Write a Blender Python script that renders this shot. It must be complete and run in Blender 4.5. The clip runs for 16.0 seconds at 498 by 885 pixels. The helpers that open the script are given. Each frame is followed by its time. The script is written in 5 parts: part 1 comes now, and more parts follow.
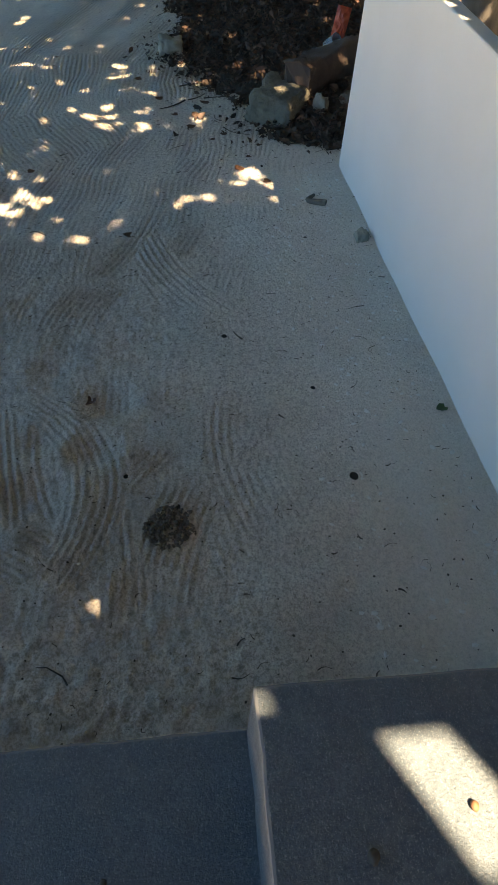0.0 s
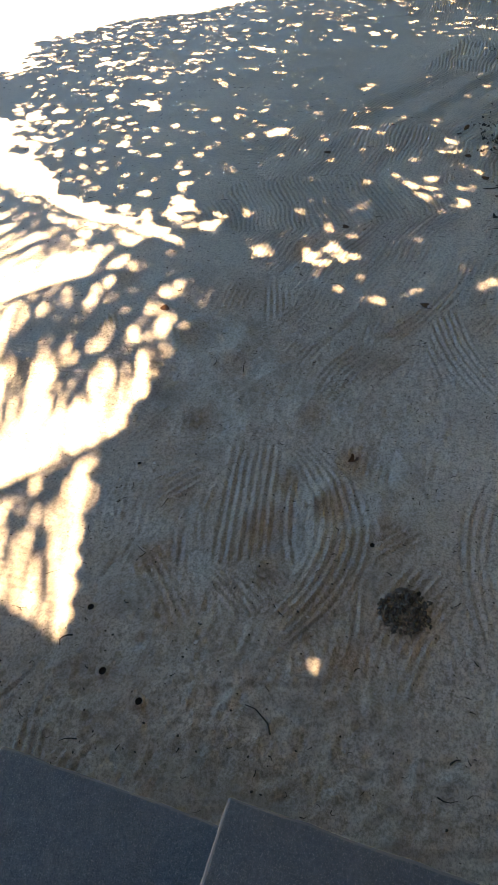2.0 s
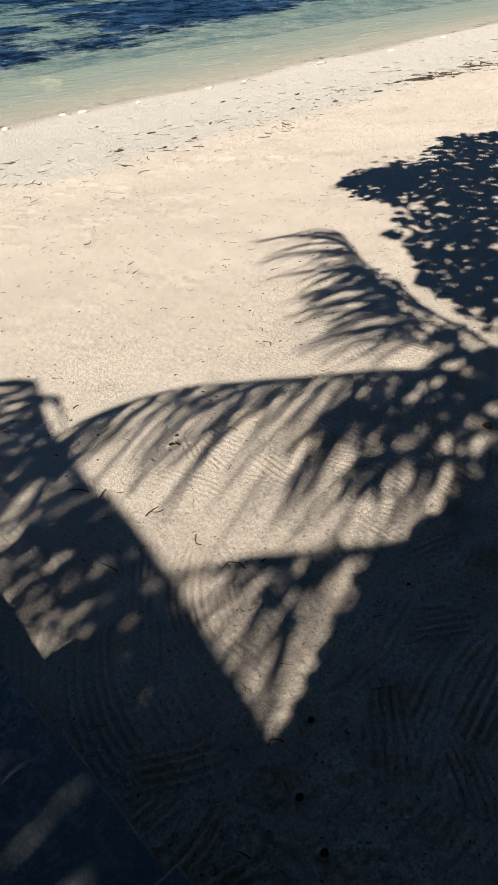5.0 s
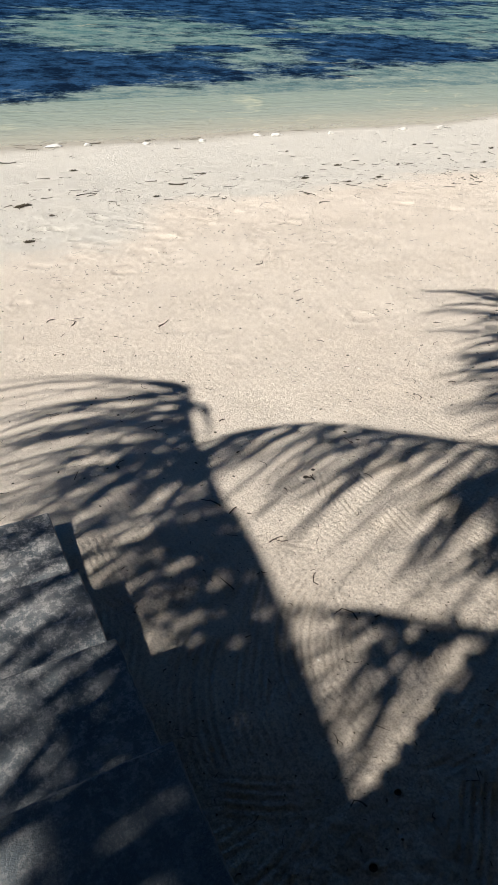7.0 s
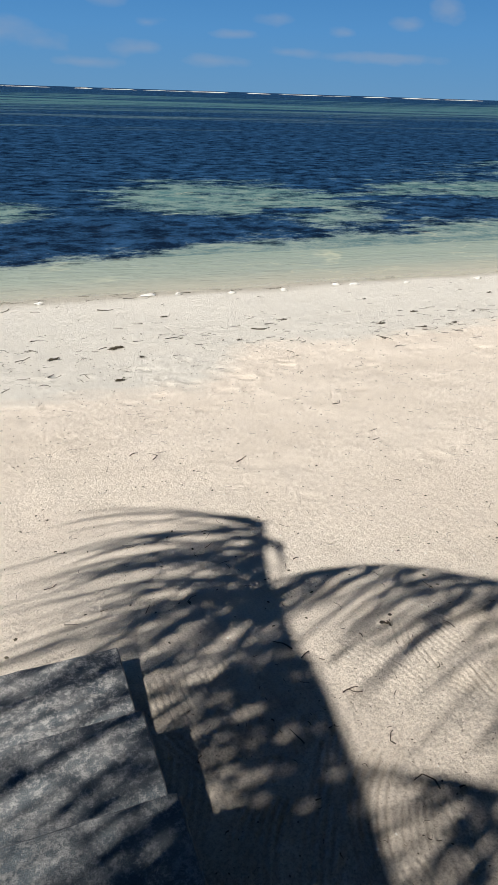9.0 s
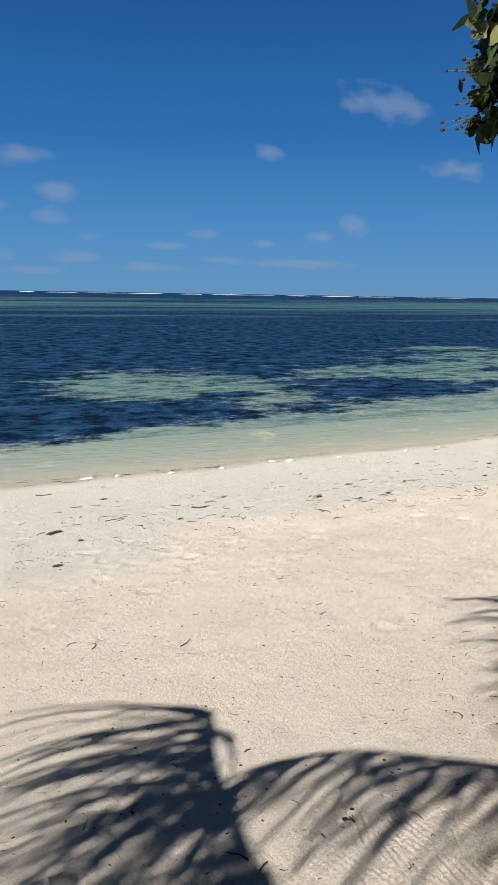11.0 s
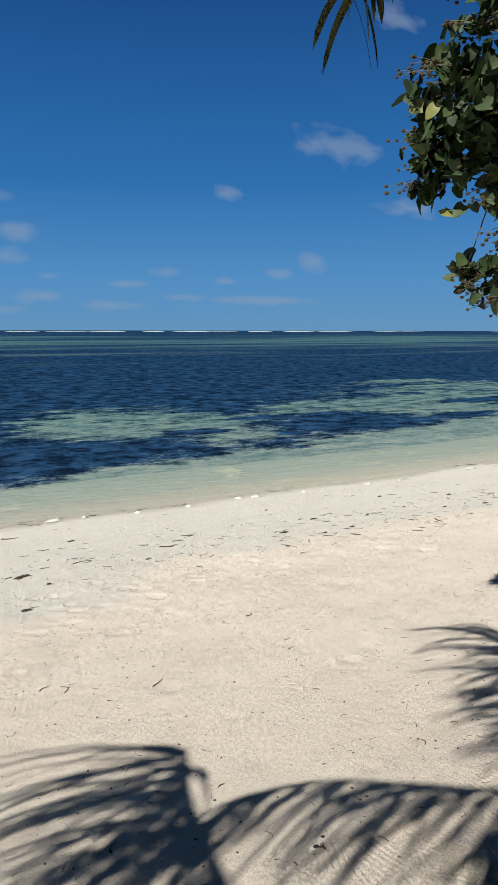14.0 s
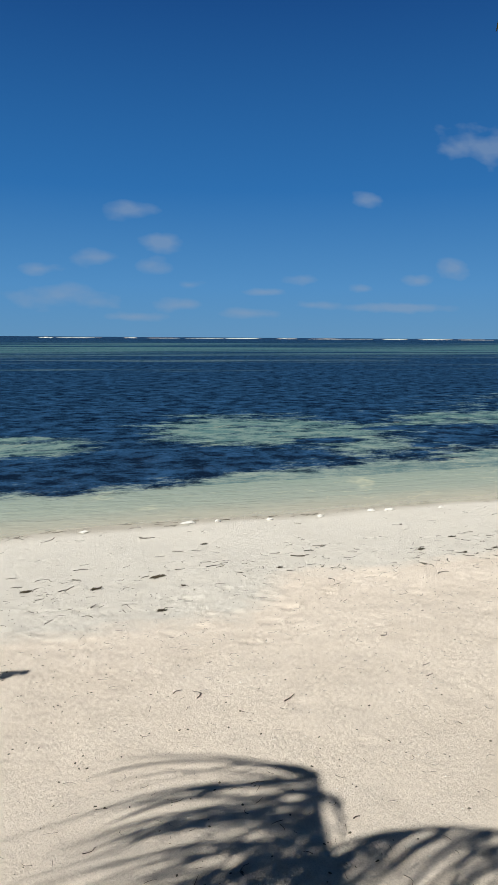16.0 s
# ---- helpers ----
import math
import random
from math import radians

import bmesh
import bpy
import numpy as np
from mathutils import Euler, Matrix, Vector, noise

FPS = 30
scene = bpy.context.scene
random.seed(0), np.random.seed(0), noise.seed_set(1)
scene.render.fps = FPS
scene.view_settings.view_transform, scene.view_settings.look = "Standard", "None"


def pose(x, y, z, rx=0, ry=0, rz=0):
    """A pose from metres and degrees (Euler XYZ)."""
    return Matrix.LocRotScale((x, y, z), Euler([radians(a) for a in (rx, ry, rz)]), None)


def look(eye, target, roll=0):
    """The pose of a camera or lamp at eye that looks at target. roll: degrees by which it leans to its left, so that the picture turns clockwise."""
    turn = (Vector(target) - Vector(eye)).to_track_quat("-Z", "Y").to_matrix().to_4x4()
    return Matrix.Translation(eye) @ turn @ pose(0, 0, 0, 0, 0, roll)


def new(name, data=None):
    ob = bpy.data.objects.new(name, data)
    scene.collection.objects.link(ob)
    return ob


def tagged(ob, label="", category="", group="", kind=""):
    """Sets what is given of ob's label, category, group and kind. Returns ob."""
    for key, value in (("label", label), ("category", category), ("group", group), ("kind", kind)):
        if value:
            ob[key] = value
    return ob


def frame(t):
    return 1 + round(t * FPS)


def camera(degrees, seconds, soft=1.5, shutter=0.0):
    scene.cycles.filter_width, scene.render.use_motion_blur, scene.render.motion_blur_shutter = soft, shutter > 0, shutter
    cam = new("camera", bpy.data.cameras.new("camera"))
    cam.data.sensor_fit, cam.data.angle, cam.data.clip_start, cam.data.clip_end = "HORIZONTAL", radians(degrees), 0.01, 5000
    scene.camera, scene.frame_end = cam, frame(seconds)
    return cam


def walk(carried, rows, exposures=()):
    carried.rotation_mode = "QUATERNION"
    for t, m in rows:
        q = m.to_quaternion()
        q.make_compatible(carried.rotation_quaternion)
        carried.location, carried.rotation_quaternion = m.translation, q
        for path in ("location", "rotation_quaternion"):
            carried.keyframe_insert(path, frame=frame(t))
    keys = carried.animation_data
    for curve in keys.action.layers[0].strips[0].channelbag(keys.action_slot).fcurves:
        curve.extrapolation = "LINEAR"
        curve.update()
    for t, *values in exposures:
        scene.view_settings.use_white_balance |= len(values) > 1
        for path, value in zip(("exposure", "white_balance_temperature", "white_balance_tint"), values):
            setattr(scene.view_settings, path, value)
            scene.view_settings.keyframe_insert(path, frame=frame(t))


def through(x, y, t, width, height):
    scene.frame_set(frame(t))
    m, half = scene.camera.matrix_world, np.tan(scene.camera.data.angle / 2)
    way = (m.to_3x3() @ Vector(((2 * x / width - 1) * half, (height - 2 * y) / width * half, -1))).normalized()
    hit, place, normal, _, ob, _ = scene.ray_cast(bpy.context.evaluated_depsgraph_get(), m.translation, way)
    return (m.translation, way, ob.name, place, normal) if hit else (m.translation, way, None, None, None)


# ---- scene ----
cam = camera(40.3, 16.0)
PATH = [
    (0, (-0.408, 0.104, 2.363), (0.905, -0.115, 0.87), 4.6),
    (0.5, (-0.409, 0.111, 2.344), (0.883, 0.024, 0.82), 3.6),
    (1, (-0.399, 0.157, 2.351), (0.916, 0.234, 0.847), 2.8),
    (1.5, (-0.385, 0.235, 2.37), (0.916, 0.441, 0.865), 4.4),
    (2, (-0.373, 0.334, 2.388), (0.984, 0.715, 0.969), 2.8),
    (2.5, (-0.37, 0.398, 2.387), (0.991, 0.858, 0.995), 4.1),
    (3, (-0.281, 0.434, 2.373), (1.023, 1.063, 0.993), 4.3),
    (3.5, (-0.219, 0.427, 2.382), (1.058, 1.239, 1.075), 2.1),
    (4, (-0.219, 0.438, 2.414), (0.984, 1.339, 1.094), 3.0),
    (4.5, (-0.216, 0.452, 2.407), (0.885, 1.472, 1.084), 1.2),
    (4.7, (-0.214, 0.459, 2.404), (0.853, 1.538, 1.1), -0.0),
    (6.8, (-0.337, 0.553, 2.493), (0.498, 1.887, 1.258), 4.6),
    (7, (-0.336, 0.552, 2.495), (0.451, 1.913, 1.259), 4.6),
    (7.5, (-0.339, 0.557, 2.515), (0.348, 1.977, 1.285), 3.1),
    (8, (-0.338, 0.567, 2.5), (0.302, 2.055, 1.327), 3.0),
    (8.5, (-0.334, 0.584, 2.467), (0.286, 2.169, 1.417), 2.8),
    (9, (-0.337, 0.565, 2.514), (0.325, 2.214, 1.596), 1.9),
    (9.5, (-0.337, 0.556, 2.517), (0.452, 2.227, 1.751), 2.6),
    (9.7, (-0.338, 0.555, 2.518), (0.496, 2.225, 1.8), 3.1),
    (11.8, (-0.337, 0.535, 2.554), (0.581, 2.284, 2.237), 0.0),
    (12, (-0.333, 0.51, 2.567), (0.662, 2.217, 2.257), 0.3),
    (12.5, (-0.339, 0.486, 2.582), (0.726, 2.15, 2.272), 0.6),
    (13, (-0.325, 0.487, 2.578), (0.733, 2.154, 2.256), 0.5),
    (13.5, (-0.387, 0.426, 2.597), (0.655, 2.102, 2.268), 0.5),
    (14, (-0.438, 0.364, 2.628), (0.538, 2.079, 2.301), 0.1),
    (14.5, (-0.447, 0.386, 2.628), (0.439, 2.149, 2.304), -0.1),
    (15, (-0.453, 0.373, 2.629), (0.39, 2.158, 2.305), -0.2),
    (15.5, (-0.452, 0.429, 2.634), (0.32, 2.242, 2.291), 0.0),
    (16, (-0.465, 0.535, 2.627), (0.165, 2.408, 2.32), 0.4),
]
walk(cam, [(t, look(eye, target, roll)) for t, eye, target, roll in PATH],
     [(0, 2.85, 11000, 14), (0.7, 3.15, 12300, 19), (1.5, 3.36, 13500, 23), (2.0, 3.15, 12800, 22), (2.5, 2.88, 11500, 19), (3.0, 1.1, 8700, 14), (3.5, 0.15, 7400, 12), (4.0, 0.1, 7200, 12), (4.7, 0.1, 7000, 12), (6.8, 0.1, 6550, 11), (9.7, 0.04, 6450, 10), (16, 0.0, 6450, 8)])
# ---- light ----
SUN_WAY = Vector((0.73, 0.38, -1.0)).normalized()
sun = new("sun", bpy.data.lights.new("sun", "SUN"))
sun.data.energy, sun.data.angle, sun.data.color = 6.3, radians(0.54), (1.0, 0.95, 0.87)
sun.matrix_world = look((-15, -8, 22), Vector((-15, -8, 22)) + SUN_WAY)
world = bpy.data.worlds.new("sky")
scene.world = world
world.use_nodes = True


# clouds low over the sea: across and up as ratios of the distance ahead, half width, half height
CLOUDS = [(0.157, 0.175, 0.042, 0.014), (0.204, 0.135, 0.03, 0.014), (0.116, 0.109, 0.045, 0.012), (0.031, 0.091, 0.03, 0.01),
          (0.183, 0.101, 0.028, 0.013), (0.055, 0.054, 0.075, 0.02), (0.224, 0.046, 0.04, 0.011), (0.426, 0.091, 0.036, 0.01),
          (0.76, 0.315, 0.1, 0.032), (0.524, 0.213, 0.026, 0.013), (0.702, 0.116, 0.035, 0.017), (0.33, 0.036, 0.06, 0.008),
          (0.924, 0.225, 0.08, 0.02), (0.87, 0.54, 0.07, 0.022), (-0.1, 0.05, 0.09, 0.02), (0.6, 0.05, 0.1, 0.008), (1.2, 0.12, 0.1, 0.02),
          (0.16, 0.028, 0.05, 0.007), (0.44, 0.05, 0.05, 0.008), (0.53, 0.078, 0.03, 0.008), (0.63, 0.094, 0.03, 0.01), (0.24, 0.075, 0.025, 0.008), (0.36, 0.068, 0.03, 0.006)]


def build_sky():
    nt = world.node_tree
    nt.nodes.clear()
    L = nt.links.new

    def math_node(op, a, b=None):
        n = nt.nodes.new("ShaderNodeMath")
        n.operation = op
        for i, v in enumerate((a, b)):
            if isinstance(v, (int, float)):
                n.inputs[i].default_value = v
            elif v is not None:
                L(v, n.inputs[i])
        return n.outputs[0]

    def mix_node(fac, a, b):
        n = nt.nodes.new("ShaderNodeMix")
        n.data_type = "RGBA"
        for i, v in ((0, fac), (6, a), (7, b)):
            if isinstance(v, float):
                n.inputs[i].default_value = v
            elif isinstance(v, tuple):
                n.inputs[i].default_value = (*v, 1)
            else:
                L(v, n.inputs[i])
        return n.outputs[2]

    out = nt.nodes.new("ShaderNodeOutputWorld")
    bg = nt.nodes.new("ShaderNodeBackground")
    sky = nt.nodes.new("ShaderNodeTexSky")
    sky.sky_type, sky.sun_disc = "NISHITA", False
    sky.sun_elevation = math.asin(-SUN_WAY.z)
    sky.sun_rotation = math.atan2(-SUN_WAY.x, -SUN_WAY.y)
    sky.air_density, sky.dust_density, sky.ozone_density = 1.0, 0.0, 4.0
    bg.inputs["Strength"].default_value = 0.1
    co = nt.nodes.new("ShaderNodeTexCoord")
    sep = nt.nodes.new("ShaderNodeSeparateXYZ")
    L(co.outputs["Generated"], sep.inputs[0])
    x, y, z = sep.outputs
    # the clear tropical blue, deeper overhead
    ramp = nt.nodes.new("ShaderNodeValToRGB")
    L(z, ramp.inputs["Fac"])
    stops = [(0.0, (0.95, 2.7, 5.0)), (0.07, (0.72, 2.5, 5.3)), (0.2, (0.22, 1.5, 4.2)), (0.42, (0.07, 0.63, 2.35)), (0.55, (0.085, 0.2, 0.5)), (1.0, (0.075, 0.09, 0.12))]
    el = ramp.color_ramp.elements
    while len(el) < len(stops):
        el.new(0.5)
    for e, (p, c) in zip(el, stops):
        e.position, e.color = p, (*c, 1)
    clear = mix_node(0.96, sky.outputs[0], ramp.outputs["Color"])
    sunward = math_node("MINIMUM", math_node("MAXIMUM", math_node("MULTIPLY", math_node("SUBTRACT", 0.25, y), 0.9), 0.0), 1.0)
    clear = mix_node(sunward, clear, (0.32, 0.38, 0.46))
    ahead = math_node("MAXIMUM", y, 0.05)
    u, v = math_node("DIVIDE", x, ahead), math_node("DIVIDE", z, ahead)
    total = None
    for cu, cv, w, h in CLOUDS:
        du = math_node("POWER", math_node("MULTIPLY", math_node("SUBTRACT", u, cu), 1 / w), 2.0)
        dv = math_node("POWER", math_node("MULTIPLY", math_node("SUBTRACT", v, cv), 1 / h), 2.0)
        puff = math_node("SUBTRACT", 0.75, math_node("MULTIPLY", math_node("POWER", math_node("ADD", du, dv), 0.5), 0.75))
        total = puff if total is None else math_node("MAXIMUM", total, puff)
    comb = nt.nodes.new("ShaderNodeCombineXYZ")
    L(u, comb.inputs[0])
    L(math_node("MULTIPLY", v, 2.0), comb.inputs[1])
    nz = nt.nodes.new("ShaderNodeTexNoise")
    nz.inputs["Scale"].default_value, nz.inputs["Detail"].default_value, nz.inputs["Roughness"].default_value = 17.0, 3.0, 0.45
    L(comb.outputs[0], nz.inputs["Vector"])
    body = math_node("ADD", total, math_node("MULTIPLY", math_node("SUBTRACT", nz.outputs["Fac"], 0.5), 1.9))
    body = math_node("MINIMUM", math_node("MAXIMUM", math_node("MULTIPLY", body, 0.7), 0.0), 0.46)
    body = math_node("MULTIPLY", body, math_node("GREATER_THAN", y, 0.06))
    col = mix_node(body, clear, (2.6, 3.4, 4.7))
    L(col, bg.inputs["Color"])
    L(bg.outputs[0], out.inputs["Surface"])


build_sky()


# ---- helpers of this scene ----
def mesh_of(name, bm):
    me = bpy.data.meshes.new(name)
    bm.to_mesh(me)
    bm.free()
    return me


def part(name, bm, material, parent, label=""):
    ob = new(name, mesh_of(name, bm))
    ob.data.materials.append(material)
    ob.parent = parent
    if label:
        tagged(ob, label)
    return ob


class Mat:
    def __init__(self, name, rough=0.6):
        self.m = bpy.data.materials.new(name)
        self.m.use_nodes = True
        self.nt = self.m.node_tree
        self.p = self.nt.nodes["Principled BSDF"]
        self.p.inputs["Roughness"].default_value = rough

    def node(self, kind, **sets):
        n = self.nt.nodes.new(kind)
        for k, v in sets.items():
            if k in n.inputs:
                n.inputs[k].default_value = v
        return n

    def link(self, a, b):
        self.nt.links.new(a, b)

    def coords(self):
        return self.node("ShaderNodeNewGeometry").outputs["Position"]

    def noise(self, scale, detail=4.0, rough=0.55, vec=None):
        n = self.node("ShaderNodeTexNoise", Scale=scale, Detail=detail, Roughness=rough)
        self.link(vec or self.coords(), n.inputs["Vector"])
        return n.outputs["Fac"]

    def ramp(self, fac, *stops):
        r = self.node("ShaderNodeValToRGB")
        e = r.color_ramp.elements
        while len(e) < len(stops):
            e.new(0.5)
        for el, (pos, col) in zip(e, stops):
            el.position = pos
            el.color = (*col, 1) if len(col) == 3 else col
        self.link(fac, r.inputs["Fac"])
        return r.outputs["Color"]

    def math(self, op, a, b=None, c=None):
        n = self.node("ShaderNodeMath")
        n.operation = op
        for i, v in enumerate((a, b, c)):
            if v is None:
                continue
            if isinstance(v, (int, float)):
                n.inputs[i].default_value = v
            else:
                self.link(v, n.inputs[i])
        return n.outputs[0]

    def mix(self, fac, a, b, how="MIX"):
        n = self.node("ShaderNodeMix")
        n.data_type, n.blend_type = "RGBA", how
        for i, v in ((0, fac), (6, a), (7, b)):
            if isinstance(v, (int, float)):
                n.inputs[i].default_value = v
            elif isinstance(v, tuple):
                n.inputs[i].default_value = (*v, 1)
            else:
                self.link(v, n.inputs[i])
        return n.outputs[2]

    def bump(self, height, strength=0.4, dist=0.01, prev=None):
        b = self.node("ShaderNodeBump", Strength=strength, Distance=dist)
        self.link(height, b.inputs["Height"])
        if prev:
            self.link(prev, b.inputs["Normal"])
        self.link(b.outputs[0], self.p.inputs["Normal"])
        return b.outputs[0]

    def colour(self, c):
        if isinstance(c, tuple):
            self.p.inputs["Base Color"].default_value = (*c, 1)
        else:
            self.link(c, self.p.inputs["Base Color"])
        return self


def box_bm(x0, x1, y0, y1, z0, z1, bevel=0.0, segs=2, edge_slot=-1):
    bm = bmesh.new()
    bmesh.ops.create_cube(bm, size=1)
    for v in bm.verts:
        v.co = ((x0 + x1) / 2 + v.co.x * (x1 - x0), (y0 + y1) / 2 + v.co.y * (y1 - y0), (z0 + z1) / 2 + v.co.z * (z1 - z0))
    if bevel:
        bmesh.ops.bevel(bm, geom=bm.edges[:], offset=bevel, segments=segs, affect="EDGES", profile=0.5, material=edge_slot)
    return bm


# ---- materials ----
def sand_material():
    m = Mat("coral_sand", 0.9)
    m.p.inputs["Specular IOR Level"].default_value = 0.15
    pos = m.coords()
    sep = m.node("ShaderNodeSeparateXYZ")
    m.link(pos, sep.inputs[0])
    fade = m.math("MINIMUM", m.math("MAXIMUM", m.math("MULTIPLY", m.math("SUBTRACT", 3.8, sep.outputs["Y"]), 0.4), 0.03), 1.0)
    base = m.mix(m.noise(0.9, 5), (0.69, 0.605, 0.512), (0.83, 0.75, 0.655))
    damp = m.ramp(m.noise(1.7, 6, 0.65), (0.5, (0, 0, 0)), (0.72, (1, 1, 1)))
    base = m.mix(m.math("MULTIPLY", damp, m.math("ADD", m.math("MULTIPLY", fade, 0.06), 0.2)), base, (0.37, 0.315, 0.25))
    # soil trodden into the sand before the steps, cleaner along the wall
    by_wall = m.math("MINIMUM", m.math("MAXIMUM", m.math("ADD", m.math("MULTIPLY", sep.outputs["Y"], 1.6), 1.25), 0.08), 1.0)
    soil = m.math("MINIMUM", m.math("MAXIMUM", m.math("SUBTRACT", m.math("ADD", 1.7, m.math("MULTIPLY", m.noise(1.3, 5), 1.2)), sep.outputs["Y"]), 0.0), 1.0)
    left = m.math("MINIMUM", m.math("MAXIMUM", m.math("ADD", m.math("MULTIPLY", sep.outputs["Y"], 0.9), m.math("SUBTRACT", 1.0, m.math("MULTIPLY", sep.outputs["X"], 0.4))), 0.0), 1.0)
    soil = m.math("MULTIPLY", m.math("MULTIPLY", soil, left), m.ramp(m.noise(3.2, 8, 0.78), (0.38, (0, 0, 0)), (0.68, (0.75, 0.75, 0.75))))
    base = m.mix(soil, base, (0.35, 0.305, 0.25))
    # dark specks in the colour, for the sand's grain and its relief shading
    speck = m.ramp(m.noise(110, 5, 0.8), (0.44, (0, 0, 0)), (0.66, (1, 1, 1)))
    base = m.mix(m.math("MULTIPLY", speck, m.math("ADD", m.math("MULTIPLY", m.math("MULTIPLY", fade, by_wall), 0.42), 0.2)), base, (0.31, 0.265, 0.215))
    # bleached sand of the lower beach with a lobe reaching up, wet at the water's edge
    wob = m.math("ADD", sep.outputs["Y"], m.math("MULTIPLY", m.math("SUBTRACT", m.noise(0.8, 6, 0.65), 0.5), 2.4))
    lobe = m.node("ShaderNodeMapRange")
    lobe.interpolation_type = "SMOOTHSTEP"
    for k, v in ((1, 1.8), (2, 3.2), (3, 7.3), (4, 8.75)):
        lobe.inputs[k].default_value = v
    m.link(sep.outputs["X"], lobe.inputs[0])
    low = m.math("MINIMUM", m.math("MAXIMUM", m.math("MULTIPLY", m.math("SUBTRACT", wob, lobe.outputs[0]), 1.3), 0.0), 1.0)
    base = m.mix(low, base, m.mix(m.noise(2.5, 5), (0.60, 0.57, 0.51), (0.67, 0.645, 0.59)))
    edge = m.math("ADD", sep.outputs["Y"], m.math("MULTIPLY", m.math("SUBTRACT", m.noise(0.6, 4), 0.5), 1.2))
    wet = m.math("MINIMUM", m.math("MAXIMUM", m.math("MULTIPLY", m.math("SUBTRACT", edge, 13.75), 1.6), 0.0), 1.0)
    base = m.mix(m.math("MULTIPLY", wet, 0.8), base, (0.36, 0.335, 0.28))
    # raked furrows: each patch has its own direction
    vor = m.node("ShaderNodeTexVoronoi", Scale=1.0)
    wn = m.node("ShaderNodeTexNoise", Scale=1.5, Detail=2.0)
    m.link(pos, wn.inputs["Vector"])
    m.link(m.mix(0.35, pos, wn.outputs["Color"]), vor.inputs["Vector"])
    vc = m.node("ShaderNodeSeparateColor")
    m.link(vor.outputs["Color"], vc.inputs[0])
    middle = m.node("ShaderNodeSeparateXYZ")
    m.link(vor.outputs["Position"], middle.inputs[0])
    turned = m.math("GREATER_THAN", middle.outputs["Y"], 1.35)
    ang = m.math("SUBTRACT", m.math("ADD", m.math("MULTIPLY", vc.outputs[0], 1.0), 1.1), m.math("MULTIPLY", turned, 1.3))
    u = m.math("ADD", m.math("MULTIPLY", sep.outputs["X"], m.math("COSINE", ang)), m.math("MULTIPLY", sep.outputs["Y"], m.math("SINE", ang)))
    u = m.math("ADD", u, m.math("MULTIPLY", m.noise(1.1, 2), 0.26))
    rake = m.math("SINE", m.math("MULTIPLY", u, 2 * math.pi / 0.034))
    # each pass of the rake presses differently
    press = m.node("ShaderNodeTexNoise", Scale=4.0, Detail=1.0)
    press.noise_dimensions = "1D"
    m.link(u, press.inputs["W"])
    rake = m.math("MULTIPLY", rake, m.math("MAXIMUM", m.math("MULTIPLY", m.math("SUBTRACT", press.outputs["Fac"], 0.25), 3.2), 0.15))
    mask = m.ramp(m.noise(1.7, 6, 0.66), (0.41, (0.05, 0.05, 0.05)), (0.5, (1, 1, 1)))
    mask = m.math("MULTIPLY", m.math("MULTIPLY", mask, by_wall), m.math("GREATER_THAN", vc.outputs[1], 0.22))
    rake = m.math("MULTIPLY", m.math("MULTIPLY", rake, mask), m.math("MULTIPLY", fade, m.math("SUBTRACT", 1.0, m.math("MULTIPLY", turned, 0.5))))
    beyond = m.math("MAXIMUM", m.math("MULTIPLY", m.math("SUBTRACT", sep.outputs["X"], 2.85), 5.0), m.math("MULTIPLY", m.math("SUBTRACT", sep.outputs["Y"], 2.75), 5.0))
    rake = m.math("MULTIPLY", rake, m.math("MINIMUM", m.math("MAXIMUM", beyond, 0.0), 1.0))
    crumb_shade = m.ramp(m.noise(55, 6, 0.75), (0.46, (0, 0, 0)), (0.66, (1, 1, 1)))
    # furrow troughs darkened in the colour to stand for their shade
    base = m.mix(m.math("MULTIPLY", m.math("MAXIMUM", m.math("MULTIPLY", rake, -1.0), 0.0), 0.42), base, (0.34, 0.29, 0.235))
    # crumb shading mixed into the colour, as bumps hardly show in shade
    base = m.mix(m.math("MULTIPLY", crumb_shade, m.math("ADD", m.math("MULTIPLY", m.math("MULTIPLY", fade, by_wall), 0.7), 0.1)), base, (0.33, 0.285, 0.235))
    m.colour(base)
    b = m.bump(rake, 1.0, 0.011)
    b = m.bump(m.noise(48, 5, 0.7), 0.95, 0.014, b)
    b = m.bump(m.noise(260, 3, 0.75), 0.9, 0.004, b)
    m.bump(m.noise(10, 7, 0.78), 0.85, 0.034, b)
    return m.m


